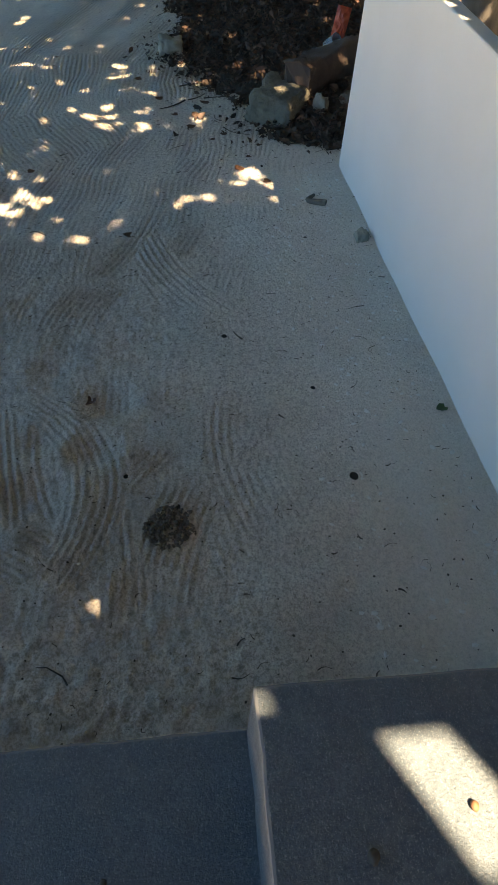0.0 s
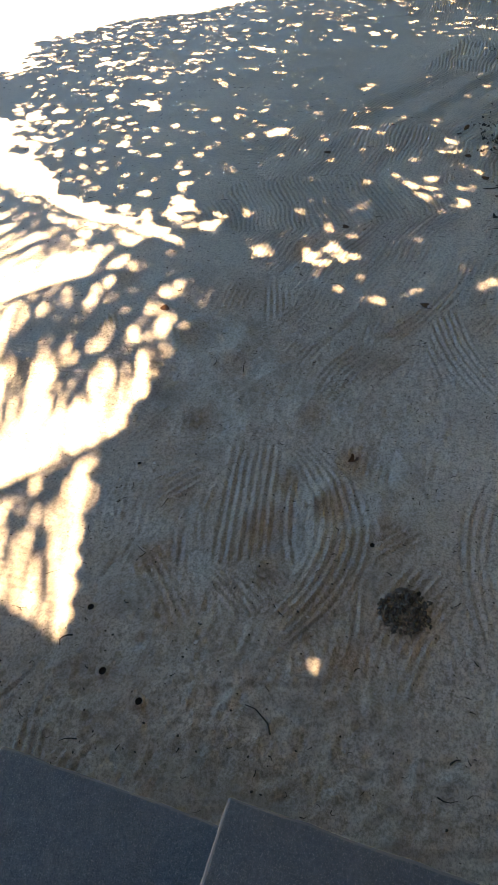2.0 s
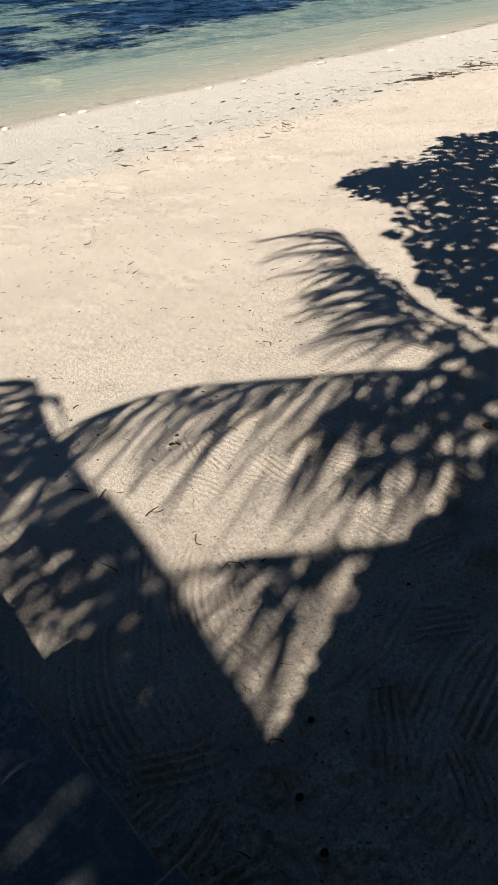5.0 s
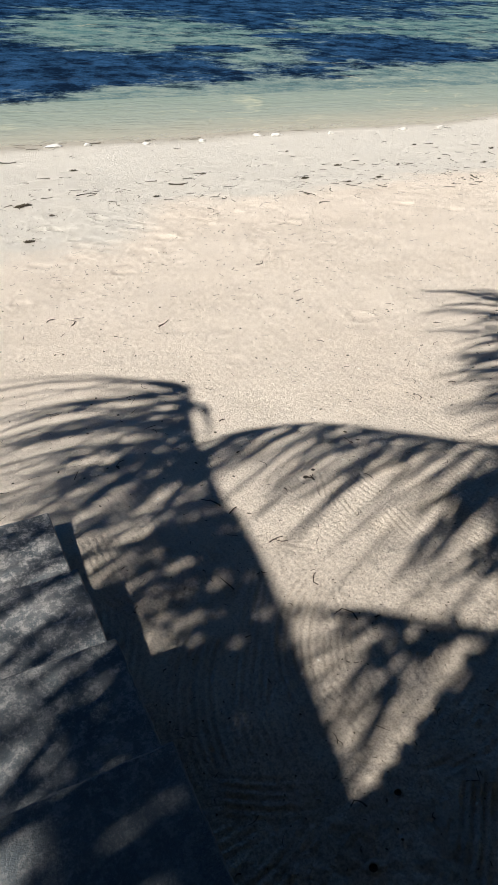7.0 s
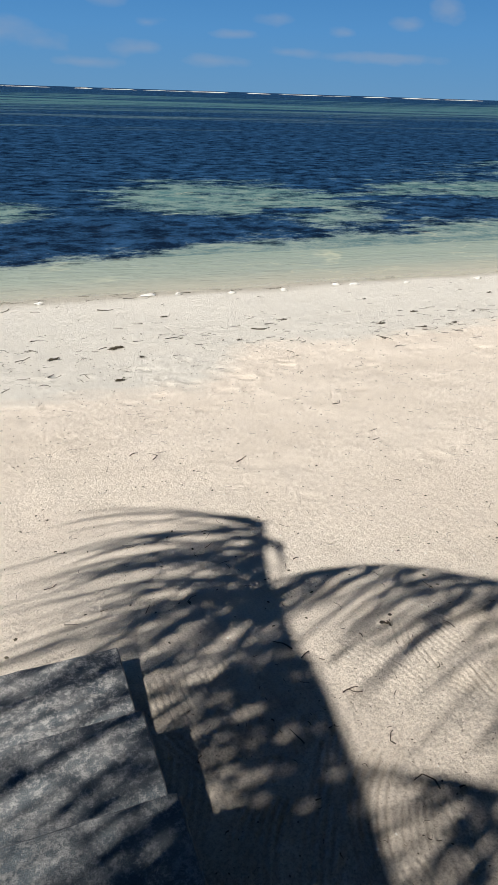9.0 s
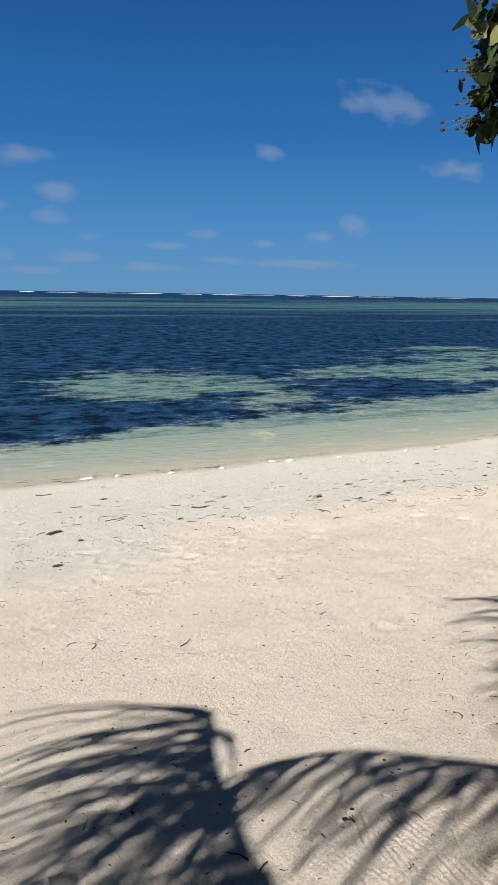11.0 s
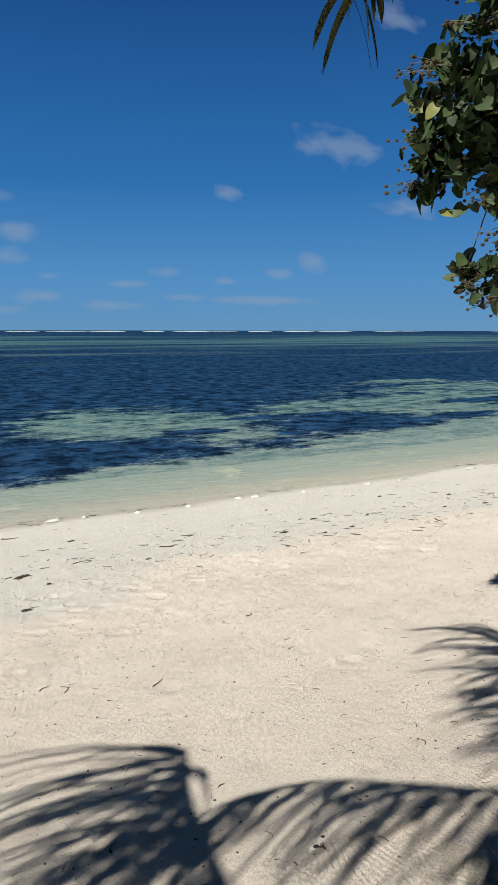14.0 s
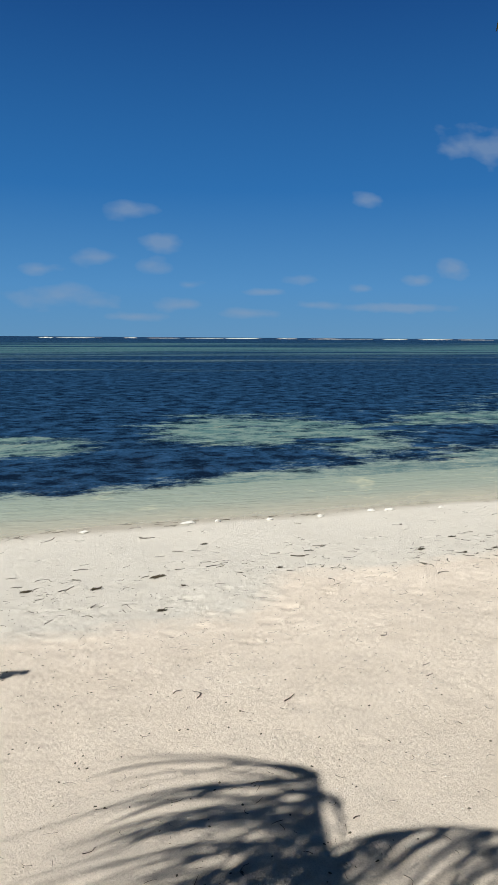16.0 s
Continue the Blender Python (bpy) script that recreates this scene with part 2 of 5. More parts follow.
def water_material():
    m = Mat("lagoon_water", 0.2)
    m.p.inputs["IOR"].default_value = 1.33
    m.p.inputs["Specular IOR Level"].default_value = 0.06
    pos = m.coords()
    sep = m.node("ShaderNodeSeparateXYZ")
    m.link(pos, sep.inputs[0])
    x, y = sep.outputs["X"], sep.outputs["Y"]
    wide = m.node("ShaderNodeMapping")
    wide.inputs["Scale"].default_value = (0.45, 1.0, 1.0)
    m.link(pos, wide.inputs[0])
    wide = wide.outputs[0]
    streak = m.node("ShaderNodeMapping")
    streak.inputs["Scale"].default_value = (0.22, 1.0, 1.0)
    m.link(pos, streak.inputs[0])
    wave = m.node("ShaderNodeMapping")
    wave.inputs["Scale"].default_value = (0.8, 1.0, 1.0)
    wave.inputs["Rotation"].default_value = (0, 0, 0.12)
    m.link(pos, wave.inputs[0])
    ripple = m.ramp(m.noise(1.3, 8, 0.8, wave.outputs[0]), (0.43, (0, 0, 0)), (0.64, (1, 1, 1)))
    n = m.noise(0.3, 9, 0.72, wide)
    t = m.math("DIVIDE", m.math("LOGARITHM", m.math("MAXIMUM", m.math("SUBTRACT", y, 13.0), 1.0), 10.0), 3.5)
    # sandy bottom seen through deeper and deeper water
    floor_col = m.ramp(t, (0.0, (0.43, 0.43, 0.365)), (0.1, (0.285, 0.31, 0.27)), (0.22, (0.185, 0.25, 0.225)), (0.34, (0.095, 0.185, 0.172)), (0.45, (0.06, 0.14, 0.15)),
                       (0.58, (0.010, 0.05, 0.09)), (0.66, (0.026, 0.14, 0.145)), (0.8, (0.02, 0.115, 0.13)), (0.88, (0.006, 0.035, 0.07)), (1.0, (0.003, 0.015, 0.04)))
    # pale sand windows in the weed beds, and beds lying in the pale water
    def oval(cx, cy, rx, ry):
        a = m.math("MULTIPLY", m.math("SUBTRACT", x, cx), 1 / rx)
        b = m.math("MULTIPLY", m.math("SUBTRACT", y, cy), 1 / ry)
        return m.math("POWER", m.math("ADD", m.math("MULTIPLY", a, a), m.math("MULTIPLY", b, b)), 0.5)

    shore = m.math("ADD", m.math("MULTIPLY", m.math("MAXIMUM", m.math("SUBTRACT", x, 6.0), 0.0), 0.22), 19.4)
    pale = m.math("MULTIPLY", m.math("SUBTRACT", shore, y), 0.6)
    strand = m.math("MULTIPLY", m.math("SUBTRACT", shore, y), 0.9)
    for o in ((10, 27, 5.5, 7), (14, 25, 4, 5.5), (24, 28.5, 9, 5), (36, 33, 12, 7.5), (37, 41.5, 5, 2), (30, 20, 15, 6), (-1, 26.5, 3.2, 2.8), (-10, 24, 3, 3)):
        pale = m.math("MAXIMUM", pale, m.math("MULTIPLY", m.math("SUBTRACT", 1.0, oval(*o)), 1.7))
    pale = m.math("MINIMUM", pale, 0.6)
    for o in ((5.5, 22.3, 4.3, 1.9), (18.2, 24.2, 3.9, 3.0), (11, 24.6, 1.3, 0.6), (15.8, 27.2, 1.6, 0.8), (32, 28, 4, 1.1), (14.2, 22.4, 0.9, 0.5), (25, 23.5, 2.5, 0.8)):
        pale = m.math("MINIMUM", pale, m.math("MULTIPLY", m.math("SUBTRACT", oval(*o), 0.95), 1.3))
    pale = m.math("MAXIMUM", pale, m.math("SUBTRACT", strand, 0.6))
    score = m.math("ADD", pale, m.math("ADD", m.math("MULTIPLY", m.math("SUBTRACT", n, 0.5), 3.4),
                   m.math("ADD", m.math("MULTIPLY", m.math("SUBTRACT", m.noise(1.1, 7, 0.75, wide), 0.5), 2.8), m.math("MULTIPLY", m.math("SUBTRACT", ripple, 0.5), 0.55))))
    # long pale streaks far out, drawn out along the reef
    reef = m.node("ShaderNodeCombineXYZ")
    ly = m.math("LOGARITHM", m.math("MAXIMUM", y, 1.0), 2.718)
    m.link(m.math("DIVIDE", x, m.math("MAXIMUM", y, 1.0)), reef.inputs[0])
    m.link(m.math("MULTIPLY", ly, 7.0), reef.inputs[1])
    band = m.math("SUBTRACT", 1.0, m.math("ABSOLUTE", m.math("MULTIPLY", m.math("SUBTRACT", ly, 5.35), 1.3)))
    far = m.math("ADD", m.math("MULTIPLY", band, 0.45), m.math("MULTIPLY", m.math("SUBTRACT", m.noise(1.6, 6, 0.6, reef.outputs[0]), 0.52), 3.2))
    far = m.math("MULTIPLY", far, m.math("GREATER_THAN", y, 75.0))
    clear = m.ramp(m.math("MAXIMUM", score, m.math("MINIMUM", far, 0.42)), (0.0, (0, 0, 0)), (0.6, (1, 1, 1)))
    weed = m.math("SUBTRACT", 1.0, clear)
    # bright wave faces and dark troughs mixed into the deep water's colour
    deep = m.mix(ripple, (0.001, 0.006, 0.022), (0.016, 0.066, 0.165))
    # bright wavering lines of light, mixed into the shallow bottom's colour
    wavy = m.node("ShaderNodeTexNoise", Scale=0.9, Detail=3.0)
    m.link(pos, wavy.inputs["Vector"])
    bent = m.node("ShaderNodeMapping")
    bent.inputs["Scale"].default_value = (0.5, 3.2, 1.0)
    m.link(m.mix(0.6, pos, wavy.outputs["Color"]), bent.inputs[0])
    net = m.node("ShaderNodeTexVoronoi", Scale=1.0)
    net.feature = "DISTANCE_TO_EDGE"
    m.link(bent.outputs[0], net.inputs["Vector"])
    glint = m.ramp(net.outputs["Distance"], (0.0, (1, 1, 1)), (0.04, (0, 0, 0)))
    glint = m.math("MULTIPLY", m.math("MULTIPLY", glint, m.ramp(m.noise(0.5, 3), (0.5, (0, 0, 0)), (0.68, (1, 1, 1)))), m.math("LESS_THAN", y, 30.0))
    # wave troughs darkened in the bottom's colour
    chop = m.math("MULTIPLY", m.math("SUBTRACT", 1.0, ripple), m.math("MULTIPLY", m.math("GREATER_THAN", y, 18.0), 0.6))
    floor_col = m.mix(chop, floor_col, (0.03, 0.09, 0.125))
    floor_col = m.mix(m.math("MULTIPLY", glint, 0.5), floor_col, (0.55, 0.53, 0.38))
    # ripple crests lightened in the colour as well
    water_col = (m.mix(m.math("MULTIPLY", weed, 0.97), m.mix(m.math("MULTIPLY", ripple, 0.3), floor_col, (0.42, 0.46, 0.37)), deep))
    alpha = m.math("MINIMUM", m.math("MAXIMUM", m.math("ADD", m.math("MULTIPLY", m.math("SUBTRACT", y, 14.0), 0.4), 0.2), 0.15), 1.0)
    b = m.bump(m.noise(0.9, 6, 0.65, streak.outputs[0]), 0.9, 0.3)
    b = m.bump(m.noise(4.5, 4, 0.65, wide), 0.9, 0.08, b)
    body, gloss, clear_part = m.node("ShaderNodeBsdfDiffuse"), m.node("ShaderNodeBsdfGlossy", Roughness=0.18), m.node("ShaderNodeBsdfTransparent")
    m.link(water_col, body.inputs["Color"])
    for n_ in (body, gloss):
        m.link(b, n_.inputs["Normal"])
    mirror, seen = m.node("ShaderNodeMixShader"), m.node("ShaderNodeMixShader")
    m.link(m.math("ADD", m.math("MULTIPLY", ripple, 0.16), 0.015), mirror.inputs[0])
    m.link(body.outputs[0], mirror.inputs[1])
    m.link(gloss.outputs[0], mirror.inputs[2])
    # the last inches of water over the sand let it show through
    m.link(alpha, seen.inputs[0])
    m.link(clear_part.outputs[0], seen.inputs[1])
    m.link(mirror.outputs[0], seen.inputs[2])
    m.link(seen.outputs[0], m.nt.nodes["Material Output"].inputs["Surface"])
    return m.m


def stair_material():
    m = Mat("dark_terrazzo", 0.55)
    fleck = m.ramp(m.noise(300, 4, 0.85), (0.54, (0, 0, 0)), (0.63, (1, 1, 1)))
    base = m.mix(m.noise(3.0, 8, 0.72), (0.03, 0.048, 0.064), (0.10, 0.132, 0.152))
    dust = m.ramp(m.noise(5.0, 9, 0.75), (0.40, (0, 0, 0)), (0.66, (1, 1, 1)))
    crust = m.ramp(m.noise(21.0, 10, 0.85), (0.49, (0, 0, 0)), (0.56, (1, 1, 1)))
    sep = m.node("ShaderNodeSeparateXYZ")
    m.link(m.coords(), sep.inputs[0])
    trod = m.math("MINIMUM", m.math("MAXIMUM", m.math("ADD", m.math("MULTIPLY", sep.outputs["Y"], 0.5), -0.38), 0.05), 1.0)
    base = m.mix(m.math("MULTIPLY", dust, trod), base, (0.29, 0.285, 0.28))
    base = m.mix(m.math("MULTIPLY", crust, m.math("MULTIPLY", trod, 0.95)), base, (0.62, 0.60, 0.57))
    base = m.mix(m.math("MULTIPLY", fleck, 0.65), base, (0.46, 0.46, 0.44))
    grain = m.ramp(m.noise(150, 4, 0.8), (0.36, (0, 0, 0)), (0.62, (1, 1, 1)))
    base = m.mix(m.math("MULTIPLY", grain, 0.45), base, (0.012, 0.016, 0.022))
    m.colour(base)
    m.bump(m.noise(160, 4, 0.75), 0.9, 0.005)
    return m.m


def plaster_material():
    m = Mat("white_plaster", 0.75)
    base = m.mix(m.noise(2.2, 4), (0.50, 0.495, 0.48), (0.58, 0.575, 0.56))
    m.colour(base)
    b = m.bump(m.noise(3, 3), 0.15, 0.02)
    m.bump(m.noise(90, 4), 0.12, 0.003, b)
    return m.m


WORN = Mat("worn_concrete_arris", 0.8).colour((0.13, 0.135, 0.14)).m
SAND, WATER, STAIR, PLASTER = sand_material(), water_material(), stair_material(), plaster_material()

# ---- ground ----
SEA = -1.36


# hollows left by feet: place, radius, depth
FOOTPRINTS = [(1.62, 0.37, 0.10, 0.03), (1.36, 0.42, 0.09, 0.028), (1.15, 0.62, 0.11, 0.03), (1.9, 0.62, 0.09, 0.02), (1.75, 1.1, 0.1, 0.025), (2.1, 1.5, 0.1, 0.02),
              (0.95, 0.95, 0.1, 0.02), (2.4, 1.35, 0.12, 0.03), (2.9, 2.0, 0.1, 0.02), (3.4, 1.0, 0.12, 0.03), (1.0, 0.55, 0.08, 0.02), (1.45, 0.62, 0.07, 0.02)]


# scuffed sand along the upper edge of the bleached strip
scuff = random.Random(17)
FOOTPRINTS += [(scuff.uniform(-2, 9), 7.9 + scuff.gauss(0, 0.6), scuff.uniform(0.06, 0.12), scuff.uniform(0.008, 0.02)) for _ in range(70)]
FOOTPRINTS += [(scuff.uniform(0.3, 5), scuff.uniform(0.2, 7), scuff.uniform(0.06, 0.11), scuff.uniform(0.006, 0.014)) for _ in range(46)]
TRODDEN = {}
for print_ in FOOTPRINTS:
    for i in range(-1, 2):
        for j in range(-1, 2):
            TRODDEN.setdefault((int(print_[0] // 0.4) + i, int(print_[1] // 0.4) + j), []).append(print_)


# passes of a rake before the steps: middle, way of the pull, half length, half width, bend, depth
RAKED = {}
tine = random.Random(33)
for k in range(270):
    cx, cy = tine.uniform(0.0, 3.1), tine.uniform(-0.55, 3.0)
    way = tine.gauss(0.05, 0.3) if cy < 1.3 + 0.2 * tine.random() else tine.gauss(1.5, 0.25)
    pull = (k, cx, cy, math.cos(way), math.sin(way), tine.uniform(0.3, 0.55), tine.uniform(0.09, 0.19), tine.gauss(0, 0.38), tine.uniform(0.5, 1.0))
    for i in range(-3, 4):
        for j in range(-3, 4):
            RAKED.setdefault((int(cx // 0.25) + i, int(cy // 0.25) + j), []).insert(0, pull)


def raked(x, y):
    """Height of the rake's furrows; a later pass wipes out an earlier one."""
    for k, cx, cy, c, s, ln, wd, bend, deep in RAKED.get((int(x // 0.25), int(y // 0.25)), ()):
        a, b = (x - cx) * c + (y - cy) * s, (y - cy) * c - (x - cx) * s
        b += bend * a * a
        inside = min(1.0, (ln - abs(a)) * 14, (wd - abs(b)) * 25)
        if inside > 0:
            return deep * inside * math.sin(b * 185)
    return 0.0


def ground_z(x, y):
    """The beach: level behind the steps, falling to the sea, levelling under water."""
    z = -0.12 * (y - 3.2)
    if y < -1.0:
        z = 0.504 + (0.04 * (-1.0 - y) if y > -6 else 0.2)
    if y > 17:
        z = -1.656 - 0.03 * min(y - 17, 40)
    if -8 < y < 30 and -30 < x < 60:
        z += 0.05 * (noise.noise((x * 0.45, y * 0.45, 3.1)))
        near = max(0.0, 1 - max(0.0, y - 9) / 6)
        z += near * (0.016 * noise.noise((x * 2.3, y * 2.3, 7.7)) + 0.012 * noise.noise((x * 5.5, y * 5.5, 1.7)) * max(0, 0.35 + noise.noise((x * 0.9, y * 0.9, 6.0))))
        for fx, fy, fr, fd in TRODDEN.get((int(x // 0.4), int(y // 0.4)), ()):
            q = ((x - fx) ** 2 + (y - fy) ** 2) / (fr * fr)
            if q < 6:
                z -= fd * math.exp(-q) - 0.35 * fd * math.exp(-(math.sqrt(q) - 1.5) ** 2 * 5)
        if -0.02 < x < 3.05 and -1 < y < 2.95:
            calm = min(1.0, max(0.15, (y + 0.65) * 1.25))
            worn = min(1.0, max(0.12, 0.85 + 2.2 * noise.noise((x * 1.3, y * 1.3, 9.0))))
            z += calm * (0.0068 * raked(x, y) * worn * min(1, (3.05 - x) * 5, (2.95 - y) * 5) + min(1.0, max(0.45, 2.0 - y)) * 0.008 * noise.noise((x * 24, y * 24, 4.0)) * (1.1 - 0.8 * worn) + min(1.0, max(0.5, 2.0 - y)) * 0.0055 * noise.noise((x * 50, y * 50, 2.0)) * (1.2 - 0.6 * worn))
        # sand banked against the lowest step
        z += 0.05 * math.exp(-((x + 0.8) ** 2) / 1.2 - ((y - 3.1) ** 2) / 0.5)
    return z


def spaced(lo, hi, step, far, grow):
    out = list(np.arange(lo, hi + 1e-6, step))
    s, v = step, hi
    while v < far:
        s *= grow
        v += s
        out.append(v)
    s, v = step, lo
    while v > -far:
        s *= grow
        v -= s
        out.insert(0, v)
    return out


def finely(line, lo, hi, step):
    """The line with closer steps between lo and hi."""
    return [v for v in line if v < lo - step] + list(np.arange(lo, hi, step)) + [v for v in line if v > hi]


def sheet(name, xs, ys, zf, material):
    nx = len(xs)
    verts = [(x, y, zf(x, y)) for y in ys for x in xs]
    faces = [(j * nx + i, j * nx + i + 1, (j + 1) * nx + i + 1, (j + 1) * nx + i) for j in range(len(ys) - 1) for i in range(nx - 1)]
    me = bpy.data.meshes.new(name)
    me.from_pydata(verts, [], faces)
    me.polygons.foreach_set("use_smooth", [True] * len(faces))
    me.materials.append(material)
    return new(name, me)


ground = sheet("ground", finely(spaced(-1.0, 6.5, 0.03, 4000, 1.14), 0.0, 3.05, 0.0095), finely(spaced(-1.2, 9.2, 0.03, 4000, 1.14), -0.95, 2.95, 0.0095), ground_z, SAND)
tagged(ground, "pale coral sand beach raked in furrows, sloping to the sea", "ground", kind="structure")


def sea_z(x, y):
    return SEA + (0.012 * noise.noise((x * 0.5, y * 1.1, 0.3)) if y < 60 else 0.0)


ys = [12.5 + 0.25 * i for i in range(120)]
while ys[-1] < 4000:
    ys.append(ys[-1] * 1.12)
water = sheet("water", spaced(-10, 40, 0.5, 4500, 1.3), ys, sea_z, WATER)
water.visible_shadow = False
tagged(water, "clear turquoise lagoon with dark blue seaweed beds", "sea", kind="structure")

# ---- stairs and wall ----
TREAD_Y = [0.0, 0.446, 0.934, 1.412, 1.915, 2.424, 2.982]
RISE = 0.19


def stairs():
    st = new("stairs")
    st.location = (-1.0, 1.0, 0.3)
    off = Matrix.Translation((1.0, -1.0, -0.3))
    for i in range(7):
        top = 1.33 - RISE * i
        y1 = TREAD_Y[i]
        y0 = TREAD_Y[i - 1] - 0.02 if i else -1.12
        bm = box_bm(-2.2, 0.0 + 0.001 * i, y0, y1, -0.4, top)
        bmesh.ops.subdivide_edges(bm, edges=[e for e in bm.edges if abs(e.verts[0].co.x - e.verts[1].co.x) > 1], cuts=60, use_grid_fill=True)
        bmesh.ops.subdivide_edges(bm, edges=[e for e in bm.edges if abs(e.verts[0].co.y - e.verts[1].co.y) > 0.3], cuts=12, use_grid_fill=True)
        bmesh.ops.bevel(bm, geom=[e for e in bm.edges if len(e.link_faces) == 2 and e.calc_face_angle() > 1], offset=0.006, segments=2, affect="EDGES", profile=0.5, material=1)
        # chipped and hand-finished edges
        for v in bm.verts:
            chip = Vector(noise.noise_vector(v.co * 9 + Vector((i * 3, 0, 0)))) * 0.003 + Vector(noise.noise_vector(v.co * 31)) * 0.003
            v.co += Vector((min(chip.x, 0.002), chip.y, 0.5 * min(chip.z, 0.001)))
        bm.transform(off)
        part("step" if i else "landing", bm, STAIR, st).data.materials.append(WORN)
    return tagged(st, "dark grey speckled concrete beach steps dusted with sand", "stairs", kind="structure")


stairs()
wall_bm = box_bm(0.03, 3.41, -1.005, -0.935, 0.2, 1.605, 0.008)
for v in wall_bm.verts:
    v.co.y -= (3.41 - v.co.x) * 0.032
wall = new("wall_white", mesh_of("wall_white", wall_bm))
wall.data.materials.append(PLASTER)
tagged(wall, "smooth white plastered garden wall standing on the sand", "wall", kind="structure")


# ---- plant materials ----
def leaf_material(name, dark, light, rough=0.4, through=0.25):
    m = Mat(name, rough)
    rnd = m.node("ShaderNodeNewGeometry").outputs["Random Per Island"]
    col = m.mix(rnd, dark, light)
    m.colour(m.mix(m.math("MULTIPLY", m.noise(30, 3), 0.35), col, dark))
    m.p.inputs["Transmission Weight"].default_value = 0.0
    tr = m.node("ShaderNodeBsdfTranslucent")
    m.link(col, tr.inputs["Color"])
    mx = m.node("ShaderNodeMixShader")
    mx.inputs[0].default_value = through
    m.link(m.p.outputs[0], mx.inputs[1])
    m.link(tr.outputs[0], mx.inputs[2])
    m.link(mx.outputs[0], m.nt.nodes["Material Output"].inputs["Surface"])
    return m.m


def bark_material(name, dark, light, scale=14.0):
    m = Mat(name, 0.85)
    st = m.node("ShaderNodeMapping")
    st.inputs["Scale"].default_value = (1, 1, 0.3)
    m.link(m.coords(), st.inputs[0])
    n = m.noise(scale, 6, 0.7, st.outputs[0])
    m.colour(m.mix(n, dark, light))
    m.bump(n, 0.7, 0.02)
    return m.m


def plain_material(name, a, b, rough, scale=20.0, rel=0.3, dist=0.005):
    m = Mat(name, rough)
    n = m.noise(scale, 5, 0.65)
    m.colour(m.mix(n, a, b))
    m.bump(n, rel, dist)
    return m.m


TREE_LEAF = leaf_material("glossy_green_leaf", (0.012, 0.028, 0.009), (0.075, 0.12, 0.036), 0.62, 0.22)
YELLOW_LEAF = leaf_material("yellowing_leaf", (0.16, 0.16, 0.04), (0.28, 0.29, 0.09), 0.45, 0.3)
PALM_LEAF = leaf_material("palm_leaflet", (0.05, 0.07, 0.018), (0.16, 0.15, 0.05), 0.4, 0.2)
DRY_LEAF = leaf_material("dry_brown_leaf", (0.022, 0.015, 0.012), (0.115, 0.058, 0.034), 0.8, 0.05)
RACHIS = plain_material("palm_rachis", (0.15, 0.13, 0.05), (0.24, 0.2, 0.09), 0.5)
BARK = bark_material("grey_bark", (0.06, 0.05, 0.04), (0.19, 0.165, 0.135))
PALM_BARK = bark_material("palm_bark", (0.10, 0.085, 0.07), (0.24, 0.21, 0.18), 9.0)
THATCH = bark_material("palm_thatch", (0.10, 0.08, 0.05), (0.26, 0.21, 0.14), 30.0)


def up_sun(x, y, h):
    """The place h metres above the sand whose shade falls on the sand at x, y."""
    return Vector((x - 0.73 * h, y - 0.38 * h, -0.12 * (y - 3.2) + h))


def smooth_line(pts, n):
    """n + 1 points of a Catmull-Rom line through pts."""
    p = [Vector(q) for q in pts]
    p = [p[0] * 2 - p[1]] + p + [p[-1] * 2 - p[-2]]
    out = []
    segs = len(p) - 3
    for k in range(n + 1):
        f = k / n * segs
        i = min(int(f), segs - 1)
        t = f - i
        a, b, c, d = p[i:i + 4]
        out.append(0.5 * ((2 * b) + (c - a) * t + (2 * a - 5 * b + 4 * c - d) * t * t + (3 * b - a - 3 * c + d) * t ** 3))
    return out


def tube(line, radii, sides=6, bm=None):
    bm = bm or bmesh.new()
    rings = []
    for i, q in enumerate(line):
        way = (line[min(i + 1, len(line) - 1)] - line[max(i - 1, 0)]).normalized()
        side = way.cross(Vector((0.13, 0.31, 0.94))).normalized()
        up = side.cross(way)
        r = radii(i / (len(line) - 1))
        rings.append([bm.verts.new(q + (side * math.cos(a) + up * math.sin(a)) * r) for a in (2 * math.pi * k / sides for k in range(sides))])
    for a, b in zip(rings, rings[1:]):
        for k in range(sides):
            bm.faces.new((a[k], a[(k + 1) % sides], b[(k + 1) % sides], b[k])).smooth = True
    for r in (rings[0], rings[-1]):
        bm.faces.new(r)
    return bm


def strewn(name, verts, faces, mats, material, smooth=False):
    """One mesh of many copies of a small shape, at the given 4 x 4 arrays."""
    v = np.hstack([np.array(verts, float), np.ones((len(verts), 1))])
    allv = np.concatenate([(v @ np.array(m).T)[:, :3] for m in mats])
    n = len(verts)
    allf = [tuple(k * n + i for i in f) for k in range(len(mats)) for f in faces]
    me = bpy.data.meshes.new(name)
    me.from_pydata(allv.tolist(), [], allf)
    if smooth:
        me.polygons.foreach_set("use_smooth", [True] * len(allf))
    me.materials.append(material)
    return me


# ---- palms ----
rng = random.Random(11)


